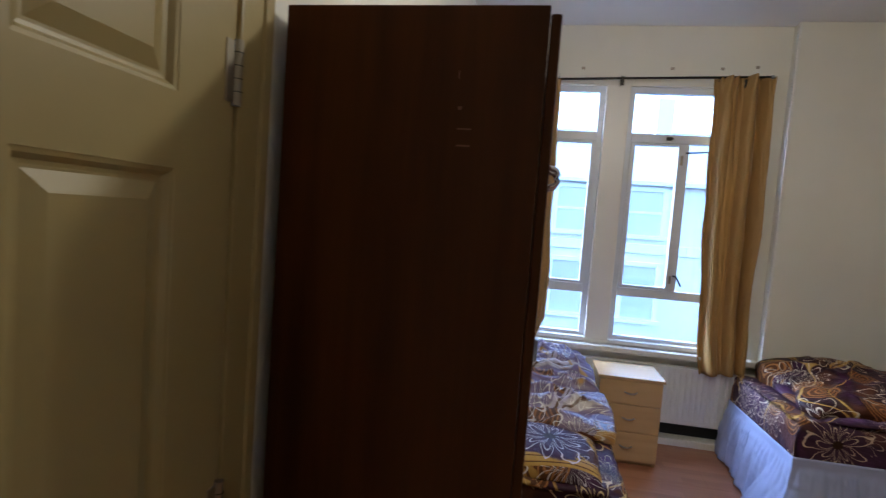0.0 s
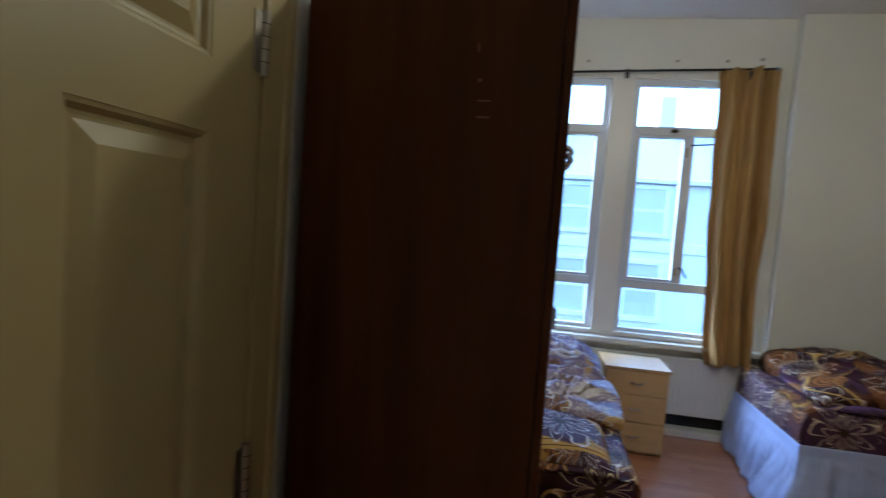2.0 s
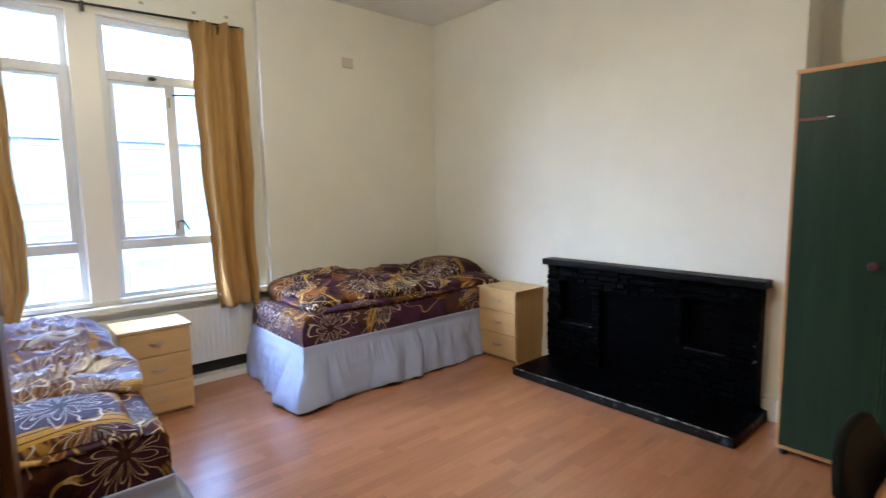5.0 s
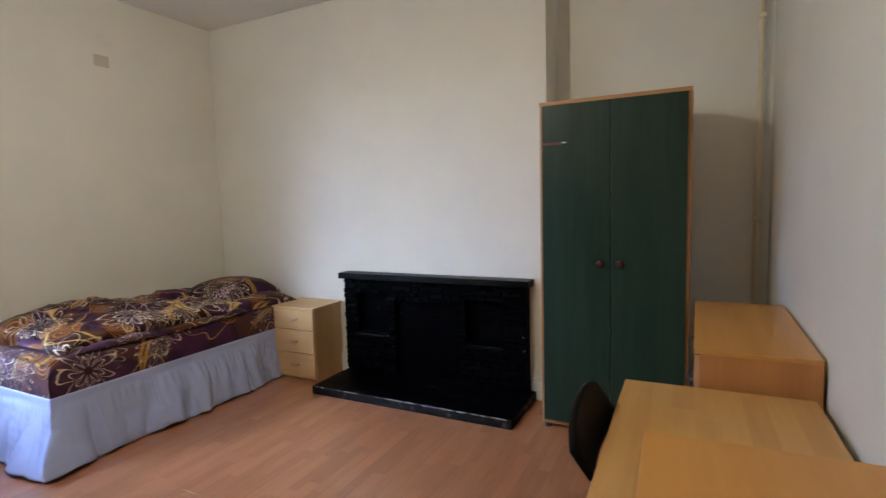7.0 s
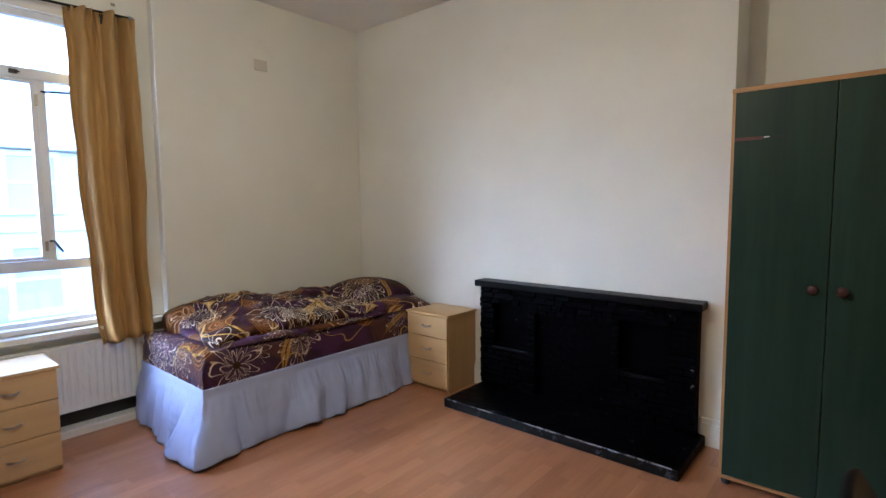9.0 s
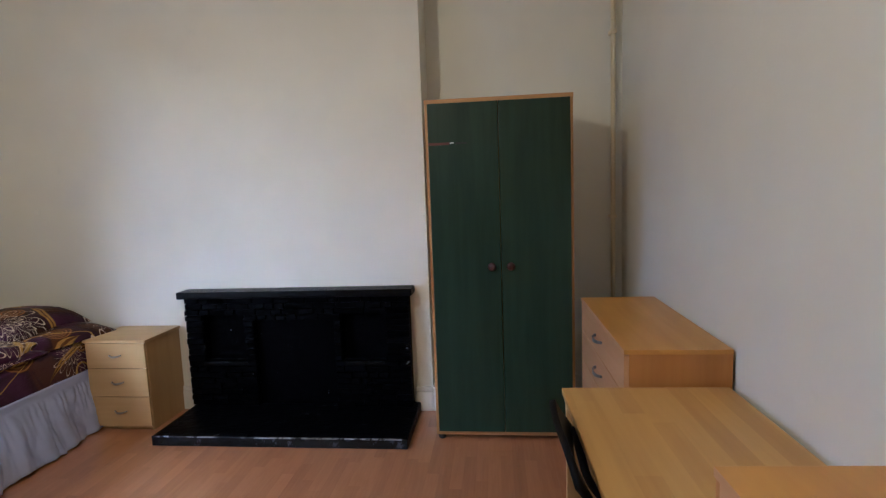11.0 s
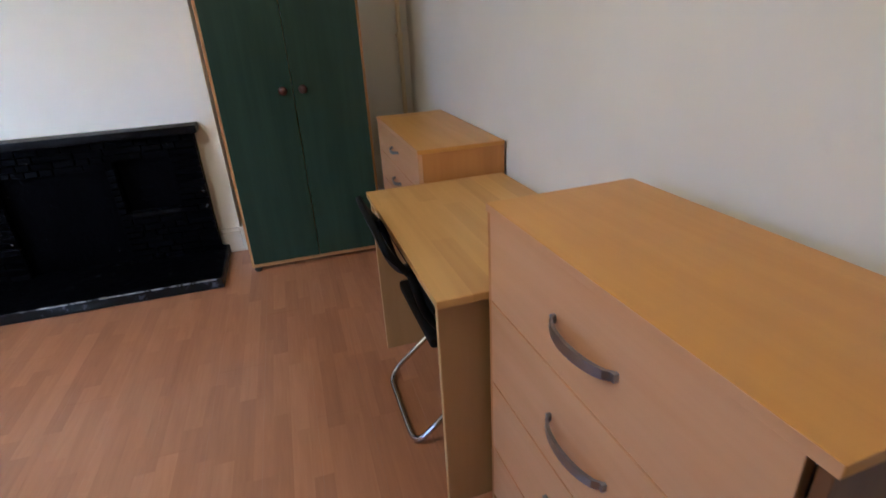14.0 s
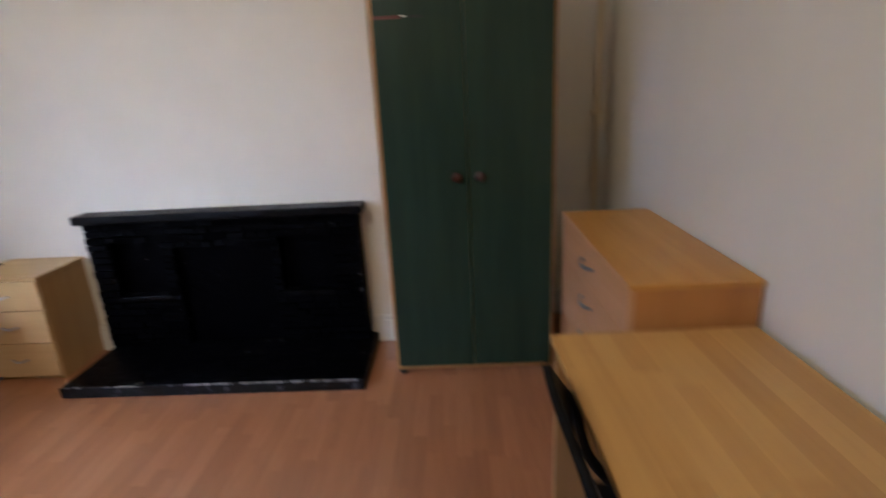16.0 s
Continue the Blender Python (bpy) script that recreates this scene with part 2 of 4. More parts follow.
        both.inputs[0].default_value = trans
        n.t.links.new(n.b.outputs[0], both.inputs[1])
        n.t.links.new(back.outputs[0], both.inputs[2])
        n.t.links.new(both.outputs[0], n.t.nodes["Material Output"].inputs[0])
    return n.mat


CURTAIN = cloth("gold_satin_curtain", (0.47, 0.290, 0.085), sheen=0.1, trans=0.20, rough=0.42)
# white cotton; the blue of the window light is put into its colour
VALANCE = cloth("daylight_tinted_valance_cotton", (0.49, 0.555, 0.86), sheen=0.1, trans=0.12)
MATTRESS = cloth("divan_base_cloth", (0.55, 0.5, 0.45))


def floral(name, rough, spec, lift, ink=((0.47, 0.295, 0.048), (0.38, 0.22, 0.032)), veil=(0.20, 0.13, 0.27), rare=0.5, line=(0.66, 0.55, 0.40), large=(), bands=()):
    """Printed bed linen: plum and brown ground, gold leaves, ringed spirals, cream line flowers.

    large: big single flowers (u, v, radius); bands: gold ribbons (u, half width)."""
    n = Nodes(name, rough, 0.0, spec)
    uv = n.coord("UV")
    warp = n.v("ADD", uv, n.v("SCALE", n.join(n.m("SUBTRACT", n.noise(uv, 5.0, 2), 0.5), n.m("SUBTRACT", n.noise(n.v("ADD", uv, (7, 3, 0)), 5.0, 2), 0.5)), 0.09))

    def cells(scale, shift, rnd=0.65):
        s = n.v("ADD", n.v("SCALE", warp, scale), shift)
        vo = n.t.nodes.new("ShaderNodeTexVoronoi")
        vo.voronoi_dimensions, vo.feature = "2D", "F1"
        vo.inputs["Scale"].default_value, vo.inputs["Randomness"].default_value = 1.0, rnd
        n.put(vo.inputs["Vector"], s)
        d = n.v("SUBTRACT", s, vo.outputs["Position"])
        x, y, _ = n.split(d)
        r = n.v("LENGTH", n.join(x, y))
        return x, y, r, n.m("ARCTAN2", y, x), n.white(vo.outputs["Position"])

    ground = n.noise(uv, 3.1, 3, 0.5, 1.0)
    c = n.ramp(ground, (0.40, (0.070, 0.022, 0.005)), (0.48, (0.020, 0.004, 0.006)), (0.55, (0.030, 0.005, 0.020)), (0.66, (0.055, 0.012, 0.048)))
    # lift pales the ground towards veil; FLORALSHEEN paints window sheen with it
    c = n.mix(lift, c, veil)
    # ringed spirals on brown
    x, y, r, a, k = cells(3.3, (0.3, 0.7, 0))
    disc = n.m("MULTIPLY", n.step(r, 0.30, 0.28), n.m("GREATER_THAN", k, 0.45))
    c = n.mix(disc, c, (0.085, 0.030, 0.006))
    ring = n.step(n.m("SINE", n.m("ADD", n.m("MULTIPLY", r, 82.0), a)), 0.35, 0.6)
    c = n.mix(n.m("MULTIPLY", disc, ring), c, (0.30, 0.13, 0.028))
    # gold leaves
    for scale, shift, tone in ((1.5, (4.1, 0.2, 0), ink[0]), (2.2, (9.3, 5.2, 0), ink[1])):
        x, y, r, a, k = cells(scale, shift, 0.9)
        turn = n.m("MULTIPLY_ADD", k, 1.6, -0.2)
        co, si = n.m("COSINE", turn), n.m("SINE", turn)
        u = n.m("ADD", n.m("MULTIPLY", x, co), n.m("MULTIPLY", y, si))
        w = n.m("SUBTRACT", n.m("MULTIPLY", y, co), n.m("MULTIPLY", x, si))
        w = n.m("ADD", w, n.m("MULTIPLY", n.m("MULTIPLY", u, u), 0.55))
        width = n.m("MULTIPLY", n.m("SUBTRACT", 0.17, n.m("MULTIPLY", n.m("MULTIPLY", u, u), 0.80)), 0.42)
        inside = n.m("SUBTRACT", width, n.m("ABSOLUTE", w))
        leaf = n.m("MULTIPLY", n.step(inside, 0.0, 0.02), n.m("GREATER_THAN", k, 0.3))
        c = n.mix(leaf, c, tone)
        vein = n.m("MULTIPLY", leaf, n.step(n.m("ABSOLUTE", w), 0.016, 0.008))
        c = n.mix(vein, c, (0.10, 0.04, 0.01))
    # thin gold stems that wind between the leaves
    stem = n.step(n.m("ABSOLUTE", n.m("SUBTRACT", n.noise(n.v("ADD", uv, (3.3, 1.1, 0)), 1.7, 1, 0.5, 0.6), 0.5)), 0.007, 0.003)
    c = n.mix(n.m("MULTIPLY", stem, 0.85), c, (0.50, 0.31, 0.055))
    # cream flowers drawn in line
    for scale, shift, petals in ((2.15, (1.7, 2.9, 0), 6.0), (3.1, (6.4, 8.8, 0), 7.0)):
        x, y, r, a, k = cells(scale, shift, 0.75)
        a = n.m("ADD", a, n.m("MULTIPLY", k, 6.0))
        petal = n.m("POWER", n.m("ABSOLUTE", n.m("SINE", n.m("MULTIPLY", a, petals))), 0.85)
        lines = 0.0
        for reach in (0.47, 0.25):
            off = n.m("ABSOLUTE", n.m("SUBTRACT", r, n.m("MULTIPLY", n.m("ADD", n.m("MULTIPLY", petal, 0.74), 0.26), reach)))
            lines = n.m("MAXIMUM", lines, n.step(off, 0.019, 0.008))
        spoke = n.m("MULTIPLY", n.step(n.m("ABSOLUTE", n.m("SINE", n.m("MULTIPLY", a, petals * 2))), 0.14, 0.05), n.step(r, 0.17, 0.14))
        lines = n.m("MULTIPLY", n.m("MAXIMUM", lines, spoke), n.m("GREATER_THAN", k, rare))
        c = n.mix(n.m("MULTIPLY", lines, 0.9), c, line)
    us, vs, _ = n.split(uv)
    for mid, half in bands:
        wind = n.m("ADD", us, n.m("MULTIPLY", n.m("SINE", n.m("MULTIPLY", vs, 7.0)), 0.03))
        off = n.m("ABSOLUTE", n.m("SUBTRACT", wind, mid))
        c = n.mix(n.step(off, half, half * 0.9), c, ink[0])
        c = n.mix(n.step(n.m("ABSOLUTE", n.m("SUBTRACT", off, half * 0.45)), half * 0.12, half * 0.05), c, (0.10, 0.04, 0.01))
    for u0, v0, size in large:
        x, y = n.m("SUBTRACT", us, u0), n.m("SUBTRACT", vs, v0)
        a = n.m("ADD", n.m("ARCTAN2", y, x), n.m("MULTIPLY_ADD", n.noise(uv, 6.0, 1), 1.0, -0.5))
        r = n.m("MULTIPLY", n.m("DIVIDE", n.v("LENGTH", n.join(x, y)), size), n.m("MULTIPLY_ADD", n.noise(n.v("ADD", uv, (5, 1, 0)), 9.0, 2), 0.9, 0.55))
        c = n.mix(n.step(r, 0.95, 0.80), c, n.mix(lift, (0.040, 0.012, 0.030), veil))
        petal = n.m("ABSOLUTE", n.m("SINE", n.m("MULTIPLY", a, 4.5)))
        lines = 0.0
        for reach, power, thick in ((1.0, 1.1, 0.050), (0.58, 1.6, 0.035)):
            edge = n.m("MULTIPLY_ADD", n.m("POWER", petal, power), 0.76, 0.24)
            off = n.m("ABSOLUTE", n.m("SUBTRACT", r, n.m("MULTIPLY", edge, reach)))
            lines = n.m("MAXIMUM", lines, n.step(off, thick, thick * 0.5))
        c = n.mix(lines, c, line)
        c = n.mix(n.step(r, 0.17, 0.13), c, (0.030, 0.012, 0.006))
    n.base(c)
    n.b.inputs["Sheen Weight"].default_value = 0.0
    n.b.inputs["Sheen Roughness"].default_value = 0.35
    crease = n.m("ABSOLUTE", n.m("SUBTRACT", n.noise(n.v("MULTIPLY", uv, (9.0, 22.0, 1.0)), 1.0, 3, 0.55, 0.8), 0.5))
    n.bump(n.m("ADD", n.m("MULTIPLY", n.noise(uv, 500, 2), 0.05), n.m("ADD", n.m("MULTIPLY", crease, -1.6), n.m("MULTIPLY", n.noise(uv, 26, 4), 0.5))), 0.010, 0.6)
    return n.mat


FLORAL = floral("floral_bed_linen", 0.5, 0.16, 0.0)
PLUMFOLD = floral("plum_linen_fold", 0.5, 0.2, 0.12, ((0.085, 0.030, 0.075), (0.30, 0.17, 0.028)))
SHEETA = floral("floral_fitted_sheet", 0.5, 0.22, 0.10, large=((2.10, 1.00, 0.17), (1.815, 1.76, 0.13)))
SHEETB = floral("floral_foot_sheet", 0.5, 0.22, 0.0, line=(0.66, 0.52, 0.26), large=((3.525, 2.13, 0.17),))
PILLOWPRINT = floral("floral_pillow_print", 0.50, 0.14, 0.06, line=(0.72, 0.66, 0.66), rare=0.7, large=((10.80, 2.62, 0.20),), bands=((10.60, 0.040),))
# same print with the window's sheen painted in: pale ground, pale leaves
FLORALSHEEN = floral("floral_sheen_linen", 0.36, 0.8, 0.55, ((0.50, 0.44, 0.42), (0.46, 0.40, 0.50)), (0.30, 0.23, 0.42), 0.28, (0.80, 0.76, 0.74))


def glass():
    n = Nodes("window_glass", 0.05)
    t = n.t.nodes
    clear, shine, both = t.new("ShaderNodeBsdfTransparent"), t.new("ShaderNodeBsdfGlossy"), t.new("ShaderNodeMixShader")
    shine.inputs["Roughness"].default_value = 0.03
    both.inputs[0].default_value = 0.05
    clear.inputs[0].default_value = (0.96, 0.985, 0.98, 1)
    n.t.links.new(clear.outputs[0], both.inputs[1])
    n.t.links.new(shine.outputs[0], both.inputs[2])
    n.t.links.new(both.outputs[0], t["Material Output"].inputs[0])
    return n.mat


GLASS = glass()


def outside(name, a, b, rough=0.8, scale=3.0):
    n = Nodes(name, rough)
    p = n.coord("World")
    n.base(n.mix(n.noise(p, scale, 5, 0.65), a, b))
    return n.mat


# outdoor glare is put into these colours; slate and panes are much too pale
STUCCO = outside("painted_stucco", (0.70, 0.66, 0.61), (0.76, 0.72, 0.66))
WHITETRIM = outside("white_stone_trim", (0.80, 0.80, 0.78), (0.84, 0.84, 0.82))
SLATE = outside("glare_paled_slate", (0.48, 0.45, 0.42), (0.55, 0.52, 0.48), 0.6, 9.0)
PANE = outside("glare_paled_pane", (0.50, 0.47, 0.43), (0.56, 0.53, 0.49), 0.2, 2.0)
ASPHALT = outside("asphalt", (0.045, 0.046, 0.05), (0.07, 0.07, 0.072), 0.9, 8.0)
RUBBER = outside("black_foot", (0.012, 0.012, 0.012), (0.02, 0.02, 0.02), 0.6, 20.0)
WORN = outside("bare_wood_scratch", (0.24, 0.12, 0.05), (0.16, 0.07, 0.03), 0.7, 60.0)
REDSCRAP = outside("dark_red_tape", (0.14, 0.03, 0.025), (0.09, 0.02, 0.02), 0.4, 40.0)
PLASTICWHITE = outside("white_plastic", (0.72, 0.72, 0.70), (0.80, 0.80, 0.78), 0.4, 20.0)
WHITESCRAP = outside("white_tape", (0.75, 0.75, 0.73), (0.66, 0.66, 0.65), 0.4, 40.0)
BULBGLASS = Nodes("lit_bulb", 0.3)
BULBGLASS.b.inputs["Emission Color"].default_value = (1.0, 0.75, 0.45, 1)
BULBGLASS.b.inputs["Emission Strength"].default_value = 6.0
BULBGLASS = BULBGLASS.mat


# ---- building blocks ----
def finish(bm, name, material, smooth=False):
    me = bpy.data.meshes.new(name)
    bm.to_mesh(me)
    bm.free()
    me.materials.append(material)
    if smooth:
        for f in me.polygons:
            f.use_smooth = True
    return me


def part(name, bm, material, parent, label="", smooth=False):
    """One mesh object under a thing or a part; the mesh is in the parent's own space."""
    ob = new(name, finish(bm, name, material, smooth))
    ob.parent = parent
    return tagged(ob, label)


def thing(name, label, category, at=(0, 0, 0), turn=0.0, group="", kind=""):
    ob = new(name)
    ob.matrix_world = pose(*at, 0, 0, turn)
    ob.empty_display_size = 0.1
    return tagged(ob, label, category, group, kind)


def block(x0, x1, y0, y1, z0, z1, bevel=0.003, seg=2):
    bm = bmesh.new()
    bmesh.ops.create_cube(bm, size=1, matrix=Matrix.LocRotScale(((x0 + x1) / 2, (y0 + y1) / 2, (z0 + z1) / 2), None, (x1 - x0, y1 - y0, z1 - z0)))
    if bevel:
        bmesh.ops.bevel(bm, geom=bm.edges[:], offset=bevel, segments=seg, affect="EDGES", profile=0.6)
    return bm


def merge(*parts):
    """Several shells in one mesh."""
    out = bmesh.new()
    for b in parts:
        me = bpy.data.meshes.new("tmp")
        b.to_mesh(me)
        b.free()
        out.from_mesh(me)
        bpy.data.meshes.remove(me)
    return out


def tube(points, radius, sides=10, closed=False):
    """A round bar along a line of points."""
    bm = bmesh.new()
    pts = [Vector(p) for p in points]
    rings, up = [], Vector((0, 0, 1))
    for i, p in enumerate(pts):
        a = pts[i - 1] if i else (pts[-1] if closed else p)
        b = pts[(i + 1) % len(pts)] if (i + 1 < len(pts) or closed) else p
        d = (b - a).normalized()
        side = d.cross(up)
        if side.length < 1e-3:
            side = d.cross(Vector((1, 0, 0)))
        side.normalize()
        top = side.cross(d)
        rings.append([bm.verts.new(p + radius * (math.cos(2 * math.pi * k / sides) * side + math.sin(2 * math.pi * k / sides) * top)) for k in range(sides)])
    for i in range(len(rings) - (0 if closed else 1)):
        r, s = rings[i], rings[(i + 1) % len(rings)]
        for k in range(sides):
            bm.faces.new((r[k], r[(k + 1) % sides], s[(k + 1) % sides], s[k]))
    if not closed:
        bm.faces.new(rings[0])
        bm.faces.new(rings[-1][::-1])
    bmesh.ops.recalc_face_normals(bm, faces=bm.faces)
    return bm


def rounded(points, r, n=5):
    """A bent line with its corners rounded off."""
    pts, out = [Vector(p) for p in points], [Vector(points[0])]
    for a, b, c in zip(pts, pts[1:], pts[2:]):
        u, w = (a - b), (c - b)
        k = min(r, u.length / 2, w.length / 2)
        p, q = b + u.normalized() * k, b + w.normalized() * k
        for i in range(n + 1):
            t = i / n
            out.append((1 - t) ** 2 * p + 2 * t * (1 - t) * b + t * t * q)
    return out + [pts[-1]]


def sheet(nu, nv, fn, uv=None, thick=0.0):
    """A grid surface from fn(s, t), with s and t from 0 to 1; uv(s, t) in metres."""
    bm = bmesh.new()
    layer = bm.loops.layers.uv.new("UVMap")
    g = [[bm.verts.new(fn(i / nu, j / nv)) for j in range(nv + 1)] for i in range(nu + 1)]
    for i in range(nu):
        for j in range(nv):
            f = bm.faces.new((g[i][j], g[i + 1][j], g[i + 1][j + 1], g[i][j + 1]))
            f.smooth = True
            if uv:
                for loop, (a, b) in zip(f.loops, ((i, j), (i + 1, j), (i + 1, j + 1), (i, j + 1))):
                    loop[layer].uv = uv(a / nu, b / nv)
    return bm


def turned(profile, sides=16):
    """A body turned about z from (radius, height) pairs."""
    bm = bmesh.new()
    rings = [[bm.verts.new((r * math.cos(2 * math.pi * k / sides), r * math.sin(2 * math.pi * k / sides), z)) for k in range(sides)] for r, z in profile]
    for a, b in zip(rings, rings[1:]):
        for k in range(sides):
            bm.faces.new((a[k], a[(k + 1) % sides], b[(k + 1) % sides], b[k]))
    bm.faces.new(rings[0][::-1])
    bm.faces.new(rings[-1])
    return bm


def setting(name, bm, material, label="", category="", smooth=False):
    ob = new(name, finish(bm, name, material, smooth))
    return tagged(ob, label, category, kind="structure")


# ---- the room ----
WX, EX, AX = -0.44, 3.535, 3.84        # west wall, chimney wall, alcove wall
SY, NY, BY = -0.545, 3.93, 4.03       # south wall, north wall, back of the window bay
CZ = 3.045
BX = 1.758                            # right edge of the bay
T = 0.14

setting("floor", block(WX - T, AX + T, SY - T, BY + T, -0.2, -0.012, 0), ASPHALT, "dark subfloor under the laminate boards", "floor")
setting("ceiling", block(WX - T, AX + T, SY - T, BY + T + 0.1, CZ, CZ + 0.15, 0), CEILING, "white painted plaster ceiling", "ceiling")
setting("wall_east", block(EX, EX + 0.5, 0.765, NY + T, -0.02, CZ, 0.004), WALL, "cream painted chimney breast wall above the black fireplace", "wall")
setting("wall_east_alcove", block(AX, AX + T, SY - T, 0.765, -0.02, CZ, 0), WALL, "cream painted alcove wall behind the green wardrobe", "wall")
setting("wall_south", block(WX - T, AX, SY - T, SY, -0.02, CZ, 0), WALL, "off-white painted wall behind the desk", "wall")
setting("wall_north", block(BX, EX, NY, BY + T, -0.02, CZ, 0.006), WALL, "cream painted wall beside the window bay", "wall")

DY0, DY1, DZ = 0.028, 0.799, 2.045     # the door leaf
setting("wall_west", merge(block(WX - T, WX, SY, DY0 - 0.035, -0.02, CZ, 0), block(WX - T, WX, DY1 + 0.035, BY, -0.02, CZ, 0),
                           block(WX - T, WX, DY0 - 0.035, DY1 + 0.035, DZ + 0.03, CZ, 0)), WALL, "cream painted wall with the door", "wall")

# window bay: sill wall, piers, lintel; two openings
WZ0, WZ1 = 0.700, 2.613
A0, A1, B0, B1 = -0.30, 0.535, 0.705, 1.56
for name, box in (("wall_bay_sill", (WX, BX, BY, BY + T, -0.02, WZ0)), ("wall_bay_lintel", (WX, BX, BY, BY + T, WZ1, CZ)),
                  ("wall_bay_pier_west", (WX, A0, BY, BY + T, WZ0, WZ1)), ("wall_bay_pier_middle", (A1, B0, BY - 0.012, BY + T, WZ0, WZ1)),
                  ("wall_bay_pier_east", (B1, BX, BY, BY + T, WZ0, WZ1))):
    setting(name, block(*box, 0.0 if "middle" not in name else 0.006), PIERPAINT if "middle" in name else WALL, "cream painted wall round the windows", "wall")
setting("window_ledge", block(WX, BX - 0.005, BY - 0.085, BY + 0.03, 0.628, 0.672, 0.012, 3), GLOSS, "white gloss-painted timber window ledge", "window sill")
setting("bay_plinth", block(WX, BX, 3.915, BY, -0.01, 0.048, 0.008), GLOSS, "white painted boxed skirting under the radiator", "skirting")
# added black strip: the shade under the radiator, put in as colour
setting("radiator_shade_strip", block(WX, BX, BY - 0.012, BY + 0.001, 0.048, 0.21, 0), RUBBER, "dark strip standing in for the shade under the radiator", "recess")
setting("bay_corner_bead", block(BX - 0.012, BX + 0.006, NY - 0.006, NY + 0.03, 0.1, CZ - 0.002, 0.005), GLOSS, "white painted edge of the window bay", "trim")

# skirting boards with a moulded top
def skirting(name, x0, x1, y0, y1, h=0.165):
    lower = block(x0, x1, y0, y1, -0.004, h - 0.03, 0.002)
    dx, dy = (0.006 if x1 - x0 < 0.05 else 0), (0.006 if y1 - y0 < 0.05 else 0)
    upper = block(x0 + dx, x1, y0, y1 - (dy if y0 < 0 else -0.0), h - 0.03, h, 0.005)
    setting(name, merge(lower, upper), GLOSS, "cream gloss-painted skirting board", "skirting")


skirting("baseboard_east_a", EX - 0.02, EX, 2.462, NY)
skirting("baseboard_east_b", EX - 0.02, EX, 0.768, 0.885)
skirting("baseboard_return", EX - 0.02, EX + 0.28, 0.745, 0.765)
skirting("baseboard_alcove", AX - 0.02, AX, SY + 0.02, 0.745)
skirting("baseboard_south", WX, AX, SY, SY + 0.02)
skirting("baseboard_north", BX + 0.01, EX - 0.02, NY - 0.02, NY)


# ---- windows: frames, glazing bars and panes ----
def window(name, x0, x1, stile, label):
    y0, y1 = BY + 0.035, BY + 0.085
    w = thing(name, label, "window", (0, 0, 0), kind="structure")
    f = 0.044
    part("window_frame", merge(block(x0, x0 + f, y0, y1, WZ0, WZ1, 0.004), block(x1 - f, x1, y0, y1, WZ0, WZ1, 0.004),
                               block(x0 + f, x1 - f, y0, y1, WZ1 - 0.045, WZ1, 0.004), block(x0 + f, x1 - f, y0, y1, WZ0, WZ0 + 0.040, 0.004)), FRAMEPAINT, w)
    part("transom", block(x0 + f, x1 - f, y0 - 0.008, y1, 2.207, 2.271, 0.004), FRAMEPAINT, w)
    part("lower_rail", block(x0 + f, x1 - f, y0 - 0.008, y1, 1.047, 1.112, 0.004), FRAMEPAINT, w)
    part("window_sill", block(x0, x1, BY - 0.02, y0 + 0.01, WZ0 - 0.022, WZ0 + 0.012, 0.006), GLOSS, w)
    g = (y0 + y1) / 2
    part("pane", block(x0 + f, x1 - f, g, g + 0.004, 2.271, WZ1 - 0.045, 0), GLASS, w)
    part("pane", block(x0 + f, x1 - f, g, g + 0.004, WZ0 + 0.040, 1.047, 0), GLASS, w)
    s = 0.030
    # the opening light, one sash frame proud of the rest
    lo, hi = (x0 + f, stile) if stile else (x0 + f, x1 - f)
    sash = part("sash", merge(block(lo, lo + s, y0 - 0.014, y1 - 0.01, 1.116, 2.204, 0.004), block(hi - s, hi, y0 - 0.014, y1 - 0.01, 1.116, 2.204, 0.004),
                              block(lo + s, hi - s, y0 - 0.014, y1 - 0.01, 2.186, 2.204, 0.004), block(lo + s, hi - s, y0 - 0.014, y1 - 0.01, 1.116, 1.136, 0.004)), FRAMEPAINT, w)
    part("pane", block(lo + s, hi - s, g, g + 0.004, 1.136, 2.186, 0), GLASS, sash)
    if stile:
        part("mullion", block(stile, stile + 0.046, y0 - 0.004, y1, 1.112, 2.207, 0.004), FRAMEPAINT, w)
        part("pane", block(stile + 0.046, x1 - f, g, g + 0.004, 1.112, 2.207, 0), GLASS, w)
        part("casement_stay", tube([(stile + 0.02, y0 - 0.02, 2.14), (stile + 0.10, y0 - 0.03, 2.145), (stile + 0.19, y0 - 0.02, 2.155)], 0.006, 6), IRON, w, "dark metal window stay")
        part("casement_handle", tube([(stile + 0.015, y0 - 0.02, 1.23), (stile + 0.03, y0 - 0.045, 1.23), (stile + 0.07, y0 - 0.05, 1.16)], 0.008, 6), IRON, w, "dark metal casement handle")
        part("hinge", block(stile - 0.012, stile + 0.004, y0 - 0.022, y0 - 0.010, 2.05, 2.12, 0.002), HINGE, w)
        part("hinge", block(stile - 0.012, stile + 0.004, y0 - 0.022, y0 - 0.010, 1.17, 1.23, 0.002), HINGE, w)
    mid = (x0 + x1) / 2 - (0.12 if stile else -0.05)
    part("fanlight_catch", merge(block(mid - 0.02, mid + 0.02, y0 - 0.022, y0 - 0.006, 2.228, 2.252, 0.003), tube([(mid, y0 - 0.03, 2.245), (mid + 0.028, y0 - 0.035, 2.236)], 0.005, 6)), IRON, w)
    return w


window("window_1", A0, A1, 0.0, "white painted metal window with three stacked panes")
